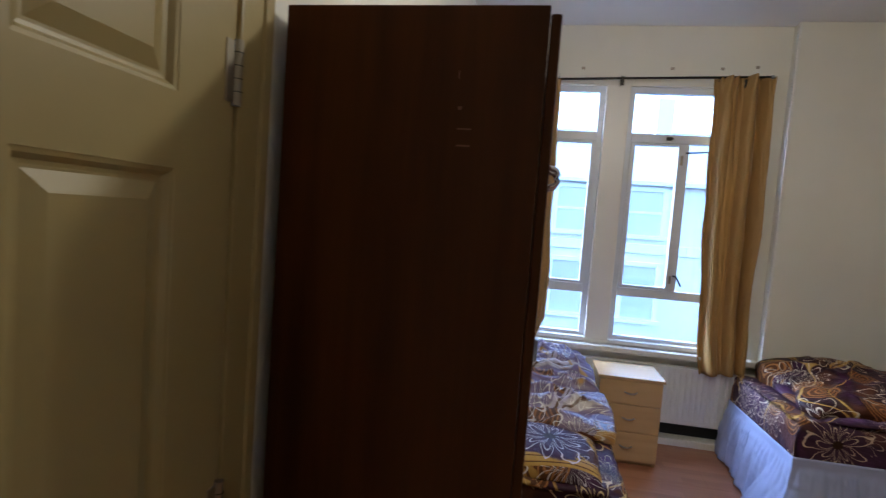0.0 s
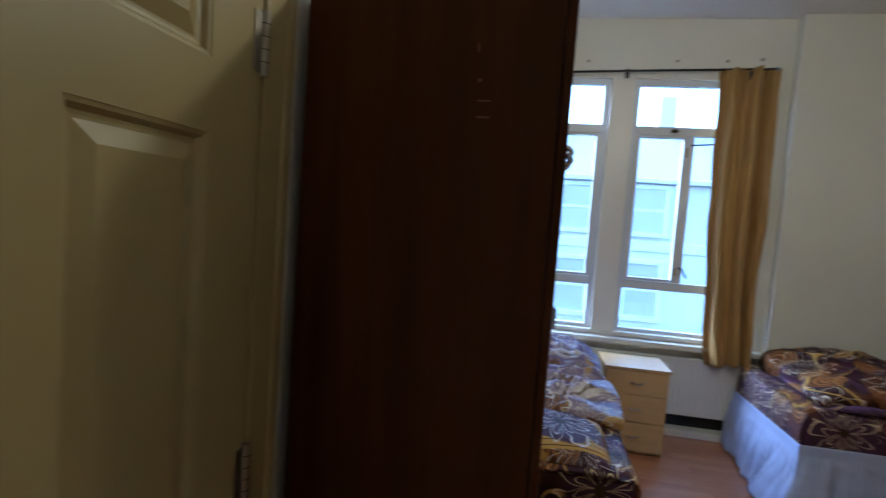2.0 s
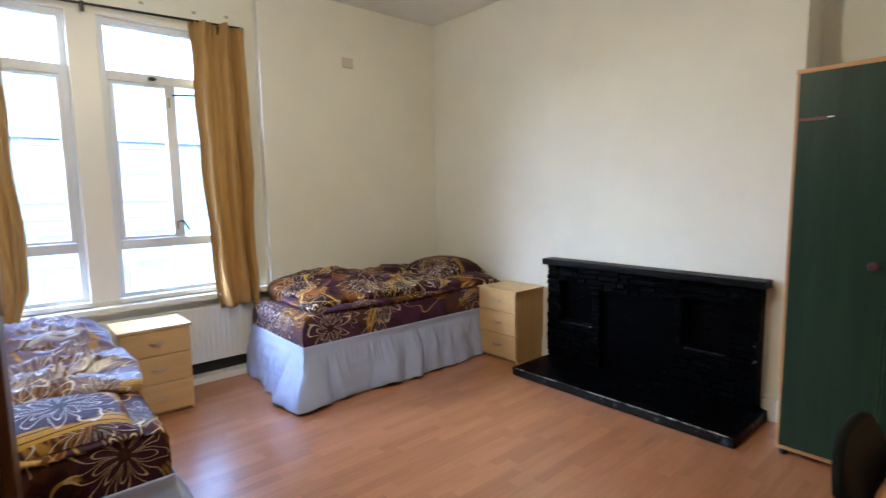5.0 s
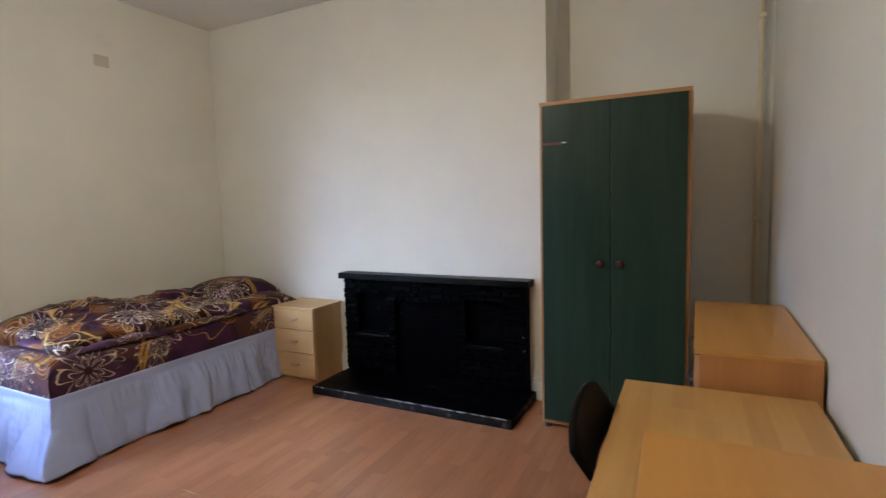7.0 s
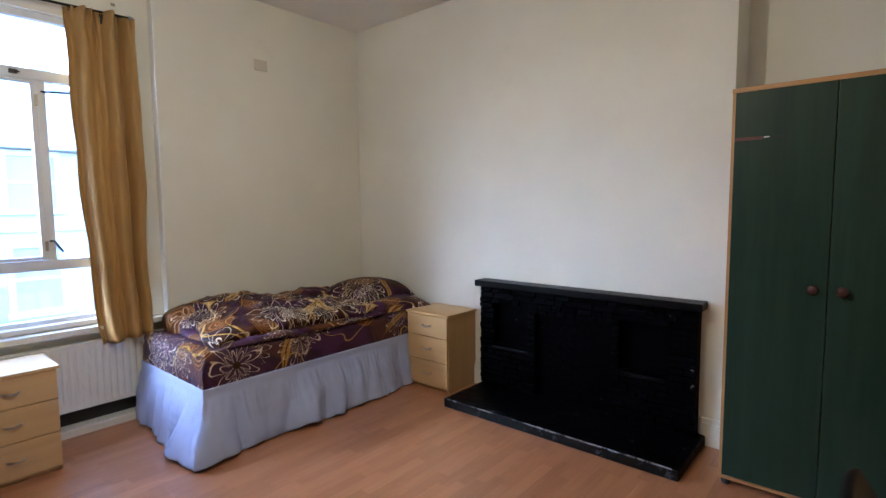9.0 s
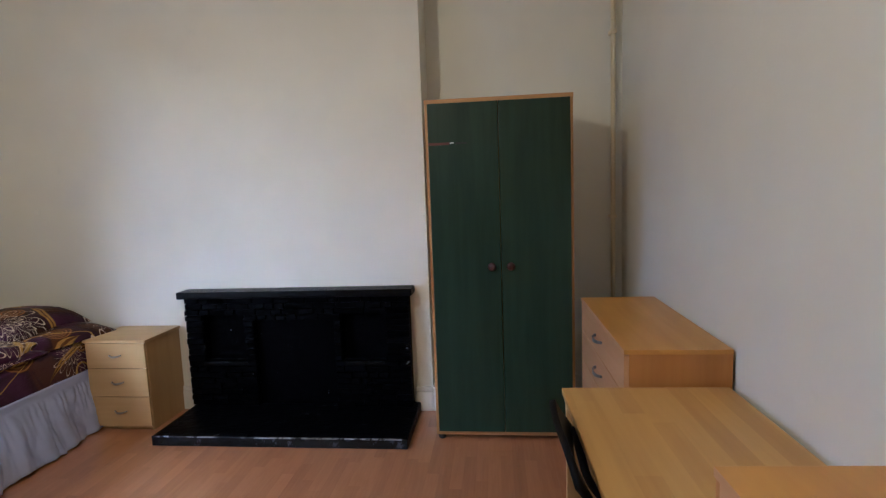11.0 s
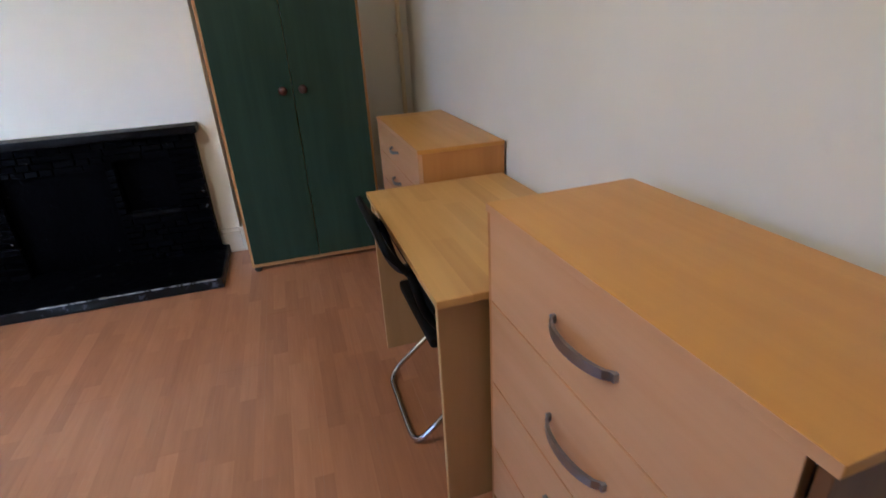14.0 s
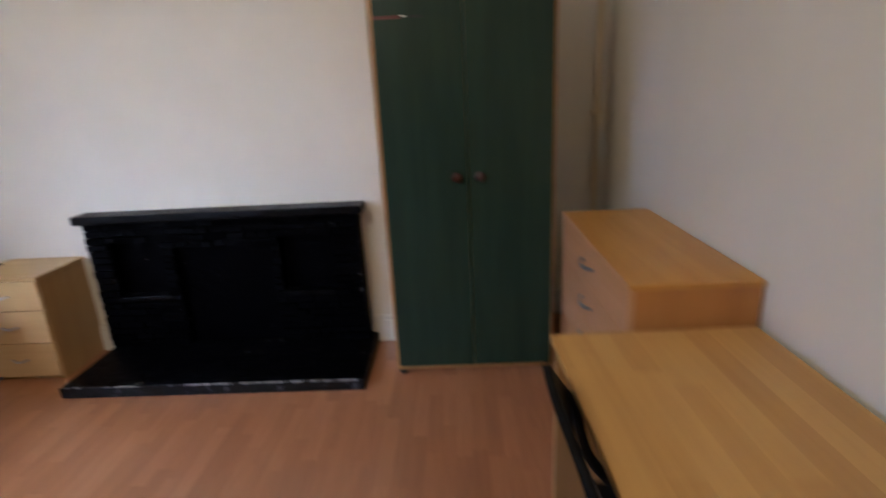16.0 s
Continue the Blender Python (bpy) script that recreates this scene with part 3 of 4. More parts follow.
window("window_2", B0, B1, 1.116, "white painted metal casement window with a top light")

# ---- the door, closed ----
def door_leaf():
    d = thing("door_1", "cream painted six-panel door, closed", "door", (WX, 0, 0), kind="structure")
    fx = 0.018
    back = -0.022
    rows = ((0.21, 0.76), (0.89, 1.590), (1.696, 1.925))
    cols = ((0.128, 0.333), (0.444, 0.674))
    bars = [block(back, fx, DY0, cols[0][0], 0.006, DZ, 0.0), block(back, fx, cols[0][1], cols[1][0], 0.006, DZ, 0.0), block(back, fx, cols[1][1], DY1, 0.006, DZ, 0.0)]
    edges = [0.006, *[z for r in rows for z in r], DZ]
    for c in cols:
        for a, b in zip(edges[::2], edges[1::2]):
            bars.append(block(back, fx, c[0], c[1], a, b, 0.0))
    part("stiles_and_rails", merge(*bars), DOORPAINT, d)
    for c in cols:
        for r in rows:
            bm = bmesh.new()
            ring = []
            # moulding down, flat valley, slope up, raised field
            for inset, depth in ((0.0, fx - 0.001), (0.006, fx - 0.003), (0.012, fx - 0.011), (0.017, fx - 0.012), (0.021, fx - 0.012), (0.042, fx - 0.004), (0.045, fx - 0.003)):
                ring.append([bm.verts.new((depth, y, z)) for y, z in ((c[0] + inset, r[0] + inset), (c[1] - inset, r[0] + inset), (c[1] - inset, r[1] - inset), (c[0] + inset, r[1] - inset))])
            for a, b in zip(ring, ring[1:]):
                for k in range(4):
                    bm.faces.new((a[k], a[(k + 1) % 4], b[(k + 1) % 4], b[k]))
            bm.faces.new(ring[-1])
            bmesh.ops.recalc_face_normals(bm, faces=bm.faces)
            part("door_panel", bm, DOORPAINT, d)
    for z in (1.706, 0.965, 0.23):
        hinge = part("hinge", merge(tube([(fx + 0.004, DY1 + 0.008, z), (fx + 0.004, DY1 + 0.008, z + 0.105)], 0.008, 10),
                                    block(fx - 0.012, fx + 0.003, DY1 - 0.02, DY1 + 0.024, z + 0.004, z + 0.101, 0.001)), HINGE, d, "worn steel butt hinge")
        part("knuckle_gap", merge(*[tube([(fx + 0.004, DY1 + 0.008, z + k * 0.021), (fx + 0.004, DY1 + 0.008, z + k * 0.021 + 0.0015)], 0.0086, 10) for k in range(1, 5)]), IRON, hinge)
    part("door_handle", merge(tube([(fx, DY0 + 0.06, 1.02), (fx + 0.05, DY0 + 0.06, 1.02), (fx + 0.055, DY0 + 0.17, 1.02)], 0.009, 8), block(fx, fx + 0.006, DY0 + 0.04, DY0 + 0.08, 0.93, 1.10, 0.003)), BRASS, d)
    return d


door_leaf()


def moulded(x, y0, y1, z0, z1):
    return merge(block(x, x + 0.018, y0, y1, z0, z1, 0.004), block(x, x + 0.024, y1 - 0.03, y1, z0, z1, 0.006, 3))


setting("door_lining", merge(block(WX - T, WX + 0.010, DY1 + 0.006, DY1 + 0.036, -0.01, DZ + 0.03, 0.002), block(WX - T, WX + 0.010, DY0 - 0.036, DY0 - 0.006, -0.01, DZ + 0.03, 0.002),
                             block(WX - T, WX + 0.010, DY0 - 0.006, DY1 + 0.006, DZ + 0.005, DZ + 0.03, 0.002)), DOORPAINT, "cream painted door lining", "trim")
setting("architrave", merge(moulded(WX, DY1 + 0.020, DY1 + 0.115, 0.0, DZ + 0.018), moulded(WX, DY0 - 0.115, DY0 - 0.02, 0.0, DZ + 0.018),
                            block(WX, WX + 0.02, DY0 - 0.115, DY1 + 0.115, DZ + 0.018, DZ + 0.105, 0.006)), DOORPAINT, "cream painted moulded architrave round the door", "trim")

# pipe in the alcove corner
pipe = thing("heating_pipe", "cream painted vertical heating pipe in the alcove corner", "pipe", kind="structure")
part("pipe_run", tube([(AX - 0.048, -0.474, 0.0), (AX - 0.048, -0.474, CZ)], 0.016, 14), PIPEPAINT, pipe, smooth=True)
part("pipe_clip", merge(block(AX - 0.068, AX, -0.494, -0.454, 1.25, 1.275, 0.003)), PIPEPAINT, pipe)
part("pipe_clip", merge(block(AX - 0.068, AX, -0.494, -0.454, 2.45, 2.475, 0.003)), PIPEPAINT, pipe)

plate = thing("wall_plate", "small square beige blanking plate high on the wall", "plate")
part("plate", block(2.485, 2.592, NY - 0.012, NY + 0.002, 2.508, 2.592, 0.004), PLATE, plate)
for x, z in ((0.98, 2.74), (1.32, 2.745), (0.35, 2.73), (1.55, 2.76)):
    tagged(new("filled_screw_hole", finish(block(x - 0.012, x + 0.014, BY - 0.002, BY + 0.004, z - 0.008, z + 0.012, 0.002), "filled_screw_hole", PATCH)),
           "small rough filled screw hole above the curtain rod", "wall mark", "screw holes above the rod")


# ---- curtain rod and curtains ----
RY, RZ = 3.962, 2.650
rod = thing("curtain_rod", "thin black metal curtain rod on brackets", "curtain rod")
part("rod", tube([(WX + 0.01, RY, RZ - 0.045), (0.63, RY, RZ - 0.004), (1.615, RY, RZ + 0.028)], 0.0085, 8), IRON, rod, smooth=True)
for x in (0.630, 1.46, -0.25):
    part("bracket", merge(tube([(x, RY, RZ - 0.006), (x, BY + 0.01, RZ - 0.006)], 0.007, 6), block(x - 0.011, x + 0.011, RY - 0.012, RY + 0.012, RZ - 0.055, RZ + 0.008, 0.003)), IRON, rod)
part("finial", turned([(0.004, -0.02), (0.013, -0.012), (0.014, 0.0), (0.006, 0.014)], 10), STEEL, rod).matrix_local = pose(1.63, RY, RZ + 0.028, 0, 90, 0)


def curtain(name, label, left, right, z0, z1, folds, seed, uneven=0.0):
    """Hanging cloth between two edges that change with the height; left(t) and right(t) with t from the hem up."""
    c = thing(name, label, "curtain", group="curtains")

    def place(s, t):
        a, b = left(t), right(t)
        # each pleat wanders, splits and dies out on its way down
        wander = 0.10 * noise.noise((s * 2.6, t * 1.1, seed)) + 0.045 * noise.noise((s * 6.0, t * 2.3, seed + 4))
        u = s + wander * math.sin(math.pi * s)
        x = a + (b - a) * (s + 0.5 * wander * math.sin(math.pi * s))
        broad = math.sin(2 * math.pi * (folds * u + 0.35 * noise.noise((t * 0.8, seed, 6))))
        sharp = 1 - 2 * abs(math.sin(math.pi * (1.35 * folds * u + 0.4 * noise.noise((s * 2, t * 1.4, seed + 9))))) ** 0.7
        swell = 0.65 + 0.9 * noise.noise((s * 2.4, t * 1.0, seed + 2))
        y = RY + 0.050 * swell * broad + 0.020 * (0.7 + 0.8 * noise.noise((s * 4, t * 0.9, seed + 7))) * sharp
        # cross creases where the cloth was tied back, and fine crumpling
        y += 0.020 * noise.noise((s * 5 + 3 * t, t * 6.5, seed)) + 0.008 * noise.noise((s * 16, t * 13, seed + 1))
        y -= 0.075 * max(0.0, 1 - t / 0.22) ** 1.4
        x += 0.012 * math.cos(2 * math.pi * folds * u) * min(1.0, 4 * s, 4 * (1 - s))
        x += 0.014 * noise.noise((t * 5.0, seed, 11)) * (1 - 2 * s)
        if t > 0.93:
            k = (t - 0.93) / 0.07
            y += 0.022 * k * math.sin(s * 15 * math.pi + 3 * noise.noise((s * 4, seed, 3)))
            x += 0.010 * k * math.sin(s * 17 + seed)
        z = z0 + (z1 - z0) * t + (uneven * (s - 0.5) if t < 0.05 else 0) + 0.030 * noise.noise((s * 9, seed, 2)) * max(0.0, (t - 0.93) / 0.07)
        return x, y, z

    drop = part("drop", sheet(110, 70, place), CURTAIN, c, smooth=True)
    thick = drop.modifiers.new("thickness", "SOLIDIFY")
    thick.thickness = 0.003
    for k in range(7):
        s = (k + 0.5) / 7
        x = left(1) + (right(1) - left(1)) * s
        part("curtain_ring", tube([(x, RY + 0.016 * math.cos(a), RZ + 0.004 + 0.016 * math.sin(a)) for a in [i * math.pi / 5 for i in range(10)]], 0.002, 5, True), IRON, c)
    return c


def bulge(t, a, mid, b):
    return a + (b - a) * t + mid * math.sin(math.pi * t)


curtain("curtain", "gold-brown satin curtain hanging open beside the window", lambda t: bulge(t, 1.338, -0.012, 1.262), lambda t: bulge(t, 1.622, 0.022, 1.628), 0.568, 2.672, 2.7, 3.0, 0.03)


def left_edge(t):
    return 0.03 - 0.02 * math.sin(math.pi * t)


def right_edge(t):
    return 0.236 - 0.045 * t if t > 0.13 else 0.10 + (0.230 - 0.10) * (t / 0.13) ** 0.7


curtain("curtain", "gold-brown satin curtain bunched behind the bed head", left_edge, right_edge, 0.585, 2.625, 1.9, 8.0)

# ---- radiator ----
rad = thing("radiator", "white enamelled panel radiator under the window", "radiator", (0, 0, 0))
X0, X1, Z0, Z1, RYF = 0.30, 1.60, 0.160, 0.566, 3.940


def radiator_face(s, t):
    x = X0 + (X1 - X0) * s
    k = (s * 33) % 1.0
    y = RYF + (0.010 if 0.25 < k < 0.75 and 0.06 < t < 0.94 else 0.0)
    return x, y, Z0 + (Z1 - Z0) * t


part("front_panel", sheet(33 * 8, 18, radiator_face), RADIATOR, rad)
part("back_panel", block(X0, X1, RYF + 0.045, RYF + 0.06, Z0, Z1, 0.004), RADIATOR, rad)
part("top_grille", block(X0, X1, RYF - 0.002, RYF + 0.06, Z1, Z1 + 0.010, 0.004), RADIATOR, rad)
part("end_cap", block(X1, X1 + 0.008, RYF - 0.002, RYF + 0.06, Z0, Z1 + 0.008, 0.003), RADIATOR, rad)
part("bottom_seam", block(X0, X1, RYF - 0.003, RYF + 0.012, Z0 - 0.006, Z0 + 0.012, 0.004), RADIATOR, rad)
part("radiator_pipe", tube([(X1 - 0.05, RYF + 0.03, Z0), (X1 - 0.05, RYF + 0.03, 0.044)], 0.009, 8), STEEL, rad)
for xb in (X0 + 0.15, X1 - 0.18):
    part("wall_bracket", block(xb, xb + 0.03, RYF + 0.06, BY + 0.002, 0.2, 0.5, 0.002), STEEL, rad)


# ---- bow handles and drawer units ----
def bow(width, out, r, z=0.0, lift=0.0):
    """A flat arched pull along x that stands out towards -y."""
    bm = bmesh.new()
    n, half = 14, width / 2
    rows = []
    for i in range(n + 1):
        u = i / n * 2 - 1
        y = -out * (1 - u * u) ** 0.6 - 0.002
        z2 = z - lift * (1 - u * u)
        h, d = r * (1.0 + 0.35 * (1 - u * u)), r * 0.42
        rows.append([bm.verts.new(p) for p in ((u * half, y - d, z2 - h), (u * half, y - d, z2 + h), (u * half, y + d, z2 + h), (u * half, y + d, z2 - h))])
    for a, b in zip(rows, rows[1:]):
        for k in range(4):
            bm.faces.new((a[k], b[k], b[(k + 1) % 4], a[(k + 1) % 4]))
    bm.faces.new(rows[0]), bm.faces.new(rows[-1][::-1])
    bmesh.ops.recalc_face_normals(bm, faces=bm.faces)
    feet = [block(s * half - 0.004, s * half + 0.004, -0.010, 0.002, z - r * 1.0, z + r * 1.0, 0.002) for s in (-1, 1)]
    return merge(bm, *feet)


def drawer_unit(name, label, category, w, d, h, fronts, wood_front, wood_top, wood_side, handle, at, turn, group="", plinth=0.04, over=0.012, gaps=0.004, shift=0.0, far_side=None, inset=0.003):
    """A chest whose front looks towards -y: carcass sides, back, top, plinth, drawers with a pull each."""
    t = thing(name, label, category, at, turn, group)
    top = 0.018
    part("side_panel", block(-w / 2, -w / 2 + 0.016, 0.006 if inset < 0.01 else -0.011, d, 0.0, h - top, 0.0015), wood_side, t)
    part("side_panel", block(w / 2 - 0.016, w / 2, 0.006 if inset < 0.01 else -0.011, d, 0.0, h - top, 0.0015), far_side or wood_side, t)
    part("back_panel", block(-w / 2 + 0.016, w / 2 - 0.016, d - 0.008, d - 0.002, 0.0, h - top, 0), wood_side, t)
    flush = inset > 0.01
    lip = -0.0122 if flush else -over * 0.4 - 0.012
    part("top", block(-w / 2 - over, w / 2 + over, lip, d, h - top, h, 0.002, 2), wood_top, t)
    part("edge_band", block(-w / 2 - over + 0.001, w / 2 + over - 0.001, lip - 0.0008, lip + 0.0005, h - top + (-0.001 if flush else 0.001), h - 0.0012, 0), wood_front, t)
    part("side_gap", block(-w / 2 + 0.014, -w / 2 + 0.018, -0.0110, 0.006, plinth, h - top, 0), wood_front, t) if inset > 0.01 else None
    part("plinth", block(-w / 2 + 0.016, w / 2 - 0.016, 0.02, 0.035, 0.0, plinth, 0), wood_side, t)
    part("drawer_box", block(-w / 2 + 0.018, w / 2 - 0.018, 0.02, d - 0.02, plinth, h - top - 0.012, 0), RUBBER, t)
    z = plinth
    for k, (share, width, out, r, lift) in enumerate(fronts):
        hgt = (h - top - 0.002 - plinth) * share
        f = part("drawer", block(-w / 2 + 0.003 + (0.014 if inset > 0.01 else 0), w / 2 - inset, -0.012, 0.006, z + gaps / 2, z + hgt - (-0.0005 if flush and k == len(fronts) - 1 else gaps / 2), 0.0015), wood_front, t)
        pull = part("handle", bow(width, out, r, 0.0, lift), handle, f, "brushed steel bow handle")
        pull.matrix_local = pose(shift, -0.012, z + hgt * 0.52)
        z += hgt
    return t


small = [(0.36, 0.075, 0.018, 0.0045, 0.006), (0.34, 0.075, 0.018, 0.0045, 0.006), (0.30, 0.075, 0.018, 0.0045, 0.006)]
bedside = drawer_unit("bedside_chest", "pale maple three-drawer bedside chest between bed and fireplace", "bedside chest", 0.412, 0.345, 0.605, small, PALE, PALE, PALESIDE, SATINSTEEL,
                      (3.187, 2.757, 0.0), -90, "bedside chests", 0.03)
other = copy_thing(bedside, pose(0.798, 3.490, 0.0))
tagged(other, "pale maple three-drawer bedside chest in front of the radiator")
other.scale = (0.97, 1.0, 0.97)

big = [(0.215, 0.185, 0.032, 0.0085, 0.0), (0.255, 0.185, 0.032, 0.0085, 0.0), (0.275, 0.185, 0.032, 0.0085, 0.0), (0.255, 0.185, 0.032, 0.0085, 0.0)]
# the far side takes the brown veneer that holds its shade
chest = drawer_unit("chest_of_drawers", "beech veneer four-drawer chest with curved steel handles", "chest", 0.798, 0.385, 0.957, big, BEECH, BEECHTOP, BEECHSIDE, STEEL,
                    (0.758, -0.090, 0.0), 182.2, "chests of drawers", 0.045, 0.006, 0.006, 0.0, SHADEDSIDE, 0.027)
part("lock_hole", turned([(0.004, -0.002), (0.004, 0.002)], 8), RUBBER, chest).matrix_local = pose(0.33, 0.25, 0.956)
mid = [(0.2, 0.13, 0.024, 0.006, 0.004)] * 5
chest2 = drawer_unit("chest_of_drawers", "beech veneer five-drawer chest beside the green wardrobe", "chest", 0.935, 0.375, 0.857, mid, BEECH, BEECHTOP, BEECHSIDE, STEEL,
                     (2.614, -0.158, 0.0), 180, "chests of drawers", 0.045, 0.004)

# ---- desk ----
desk = thing("desk", "light maple veneer desk with panel legs against the wall", "desk")
part("desktop", block(1.172, 2.124, -0.512, 0.088, 0.700, 0.724, 0.003, 2), MAPLE, desk)
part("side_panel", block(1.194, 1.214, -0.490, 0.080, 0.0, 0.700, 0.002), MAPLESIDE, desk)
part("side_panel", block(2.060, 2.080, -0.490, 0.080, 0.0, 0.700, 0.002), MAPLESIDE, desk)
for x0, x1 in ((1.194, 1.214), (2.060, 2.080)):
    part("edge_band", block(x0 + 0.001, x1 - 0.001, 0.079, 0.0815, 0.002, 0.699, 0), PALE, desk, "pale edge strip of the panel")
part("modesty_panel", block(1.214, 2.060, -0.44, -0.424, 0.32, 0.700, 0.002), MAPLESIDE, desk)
part("pencil_drawer", block(1.235, 2.03, -0.42, 0.062, 0.632, 0.680, 0.003), BLACK, desk, "black shallow drawer under the desktop")
part("drawer_runner", block(1.214, 1.235, -0.40, 0.070, 0.654, 0.672, 0.002), PLASTICWHITE, desk, "white metal drawer runner")
part("drawer_runner", block(2.03, 2.060, -0.40, 0.070, 0.654, 0.672, 0.002), PLASTICWHITE, desk, "white metal drawer runner")
part("front_lip", block(1.235, 2.03, 0.062, 0.070, 0.659, 0.672, 0.002), PLASTICWHITE, desk, "pale drawer edging")
desk.matrix_world = Matrix.Translation((2.12, -0.51, 0)) @ Matrix.Rotation(radians(1.1), 4, "Z") @ Matrix.Translation((-2.12, 0.51, 0))

# ---- folding chair, pushed under the desk ----
chair = thing("folding_chair", "black padded folding chair with chrome tube frame, pushed under the desk", "chair", (1.632, -0.016, 0.0), 1)


def seat_pad(s, t):
    a, r = (s - 0.5) * 2, (t - 0.5) * 2
    return 0.20 * a * (1 - 0.05 * r), -0.17 + 0.19 * r, 0.440 + 0.022 * (1 - a ** 6) * (1 - r ** 6)


seat = merge(sheet(14, 14, seat_pad), block(-0.212, 0.212, -0.355, 0.050, 0.400, 0.444, 0.016, 3))
part("seat", seat, BLACK, chair, smooth=True)


def backrest(s, t):
    """A curved padded panel that leans away from the desk, its corners rounded."""
    a = (s - 0.5) * 2
    high = 0.828 - 0.055 * a ** 4 - 0.018 * max(0.0, -a)
    low = 0.662 + 0.030 * a ** 4
    return 0.010 + 0.222 * a, 0.172 - 0.022 * a * a - 0.055 * (1 - t), low + (high - low) * t


back = part("backrest", sheet(18, 10, backrest), BLACK, chair, smooth=True)
back.modifiers.new("thickness", "SOLIDIFY").thickness = 0.018
for x in (-0.195, 0.205):
    part("upright", tube(rounded([(x, -0.02, 0.425), (x, 0.055, 0.52), (x, 0.098, 0.70)], 0.05), 0.014, 10), BLACK, chair, "black padded upright", smooth=True)
part("front_leg_frame", tube(rounded([(-0.205, -0.30, 0.012), (-0.200, -0.02, 0.415), (0.200, -0.02, 0.415), (0.205, -0.30, 0.012)], 0.05), 0.0105, 10), CHROME, chair, smooth=True)
part("rear_leg_frame", tube(rounded([(-0.185, -0.33, 0.41), (-0.195, 0.126, 0.012), (0.215, 0.126, 0.012), (0.205, -0.33, 0.41)], 0.07), 0.0105, 10), CHROME, chair, smooth=True)
part("front_bar", tube([(-0.205, -0.29, 0.022), (0.205, -0.29, 0.022)], 0.0095, 10), CHROME, chair, smooth=True)
part("pivot_rod", tube([(-0.205, -0.13, 0.235), (0.205, -0.13, 0.235)], 0.006, 8), CHROME, chair, smooth=True)

# ---- green wardrobe ----
GX, GY0, GY1, GZ = 3.120, -0.115, 0.697, 1.975
gw = thing("green_wardrobe", "two-door wardrobe with green stained doors and orange pine edges", "wardrobe", (GX, (GY0 + GY1) / 2, 0), 0)
hw = (GY1 - GY0) / 2
part("side_panel", block(0.006, 0.50, hw - 0.020, hw, 0.05, GZ - 0.02, 0.002), PINE, gw)
part("side_panel", block(0.006, 0.50, -hw, -hw + 0.020, 0.05, GZ - 0.02, 0.002), PINE, gw)
part("top", block(0.0, 0.505, -hw - 0.002, hw + 0.002, GZ - 0.022, GZ, 0.003), PINETOP, gw)
part("base", block(0.004, 0.50, -hw, hw, 0.030, 0.056, 0.002), PINETOP, gw)
part("back_panel", block(0.492, 0.498, -hw + 0.02, hw - 0.02, 0.05, GZ - 0.02, 0), PINE, gw)
for s in (1, -1):
    y0, y1 = (0.0015, hw - 0.017) if s > 0 else (-hw + 0.017, -0.0015)
    leaf = part("wardrobe_door", block(-0.014, 0.005, y0, y1, 0.058, GZ - 0.024, 0.003), GREEN, gw)
    knob = part("knob", turned([(0.010, 0.0), (0.009, 0.014), (0.021, 0.022), (0.024, 0.030), (0.015, 0.038)], 14), REDWOOD, leaf, "round red-brown wooden knob", True)
    knob.matrix_local = pose(-0.014, s * 0.053, 1.040, 0, -90, 0)
    if s > 0:
        part("torn_tape", block(-0.0155, -0.0135, 0.270, 0.388, 1.724, 1.738, 0.0005), REDSCRAP, leaf, "strip of torn dark red tape")
        part("torn_tape", block(-0.0158, -0.0135, 0.245, 0.268, 1.731, 1.737, 0.0005), WHITESCRAP, leaf, "white scrap of tape")
        part("torn_tape", block(-0.0155, -0.0135, 0.175, 0.237, 1.726, 1.736, 0.0005), RUBBER, leaf, "black scrap of tape")
for x in (0.03, 0.46):
    for y in (-hw + 0.03, hw - 0.03):
        part("foot", turned([(0.018, 0.0), (0.022, 0.006), (0.022, 0.030)], 12), RUBBER, gw, "black plastic foot").matrix_local = pose(x, y, 0)

# ---- dark wardrobe by the door ----
DX0, DX1, DYN, DYF, DH = -0.412, 0.076, 0.950, 1.80, 1.927
dw = thing("dark_wardrobe", "dark brown lacquered wooden wardrobe beside the door", "wardrobe")
part("side_panel", block(DX0, DX1, DYN, DYN + 0.02, 0.0, DH, 0.003), DARK, dw)
part("side_panel", block(DX0, DX1, DYF - 0.02, DYF, 0.0, DH, 0.003), DARK, dw)
part("top", block(DX0, DX1, DYN + 0.02, DYF - 0.02, DH - 0.022, DH - 0.002, 0.002), DARK, dw)
part("back_panel", block(DX0, DX0 + 0.008, DYN + 0.02, DYF - 0.02, 0.05, DH - 0.02, 0), DARK, dw)
part("base", block(DX0, DX1, DYN + 0.02, DYF - 0.02, 0.0, 0.07, 0.002), DARK, dw)
for x0, x1, z0, z1 in ((-0.077, -0.075, 1.798, 1.812), (-0.074, -0.067, 1.743, 1.749), (-0.073, -0.048, 1.708, 1.7105), (-0.072, -0.048, 1.678, 1.681)):
    part("scratch", block(x0, x1, DYN - 0.0008, DYN + 0.001, z0, z1, 0), WORN, dw, "pale scratch in the lacquer")
ym = (DYN + DYF) / 2
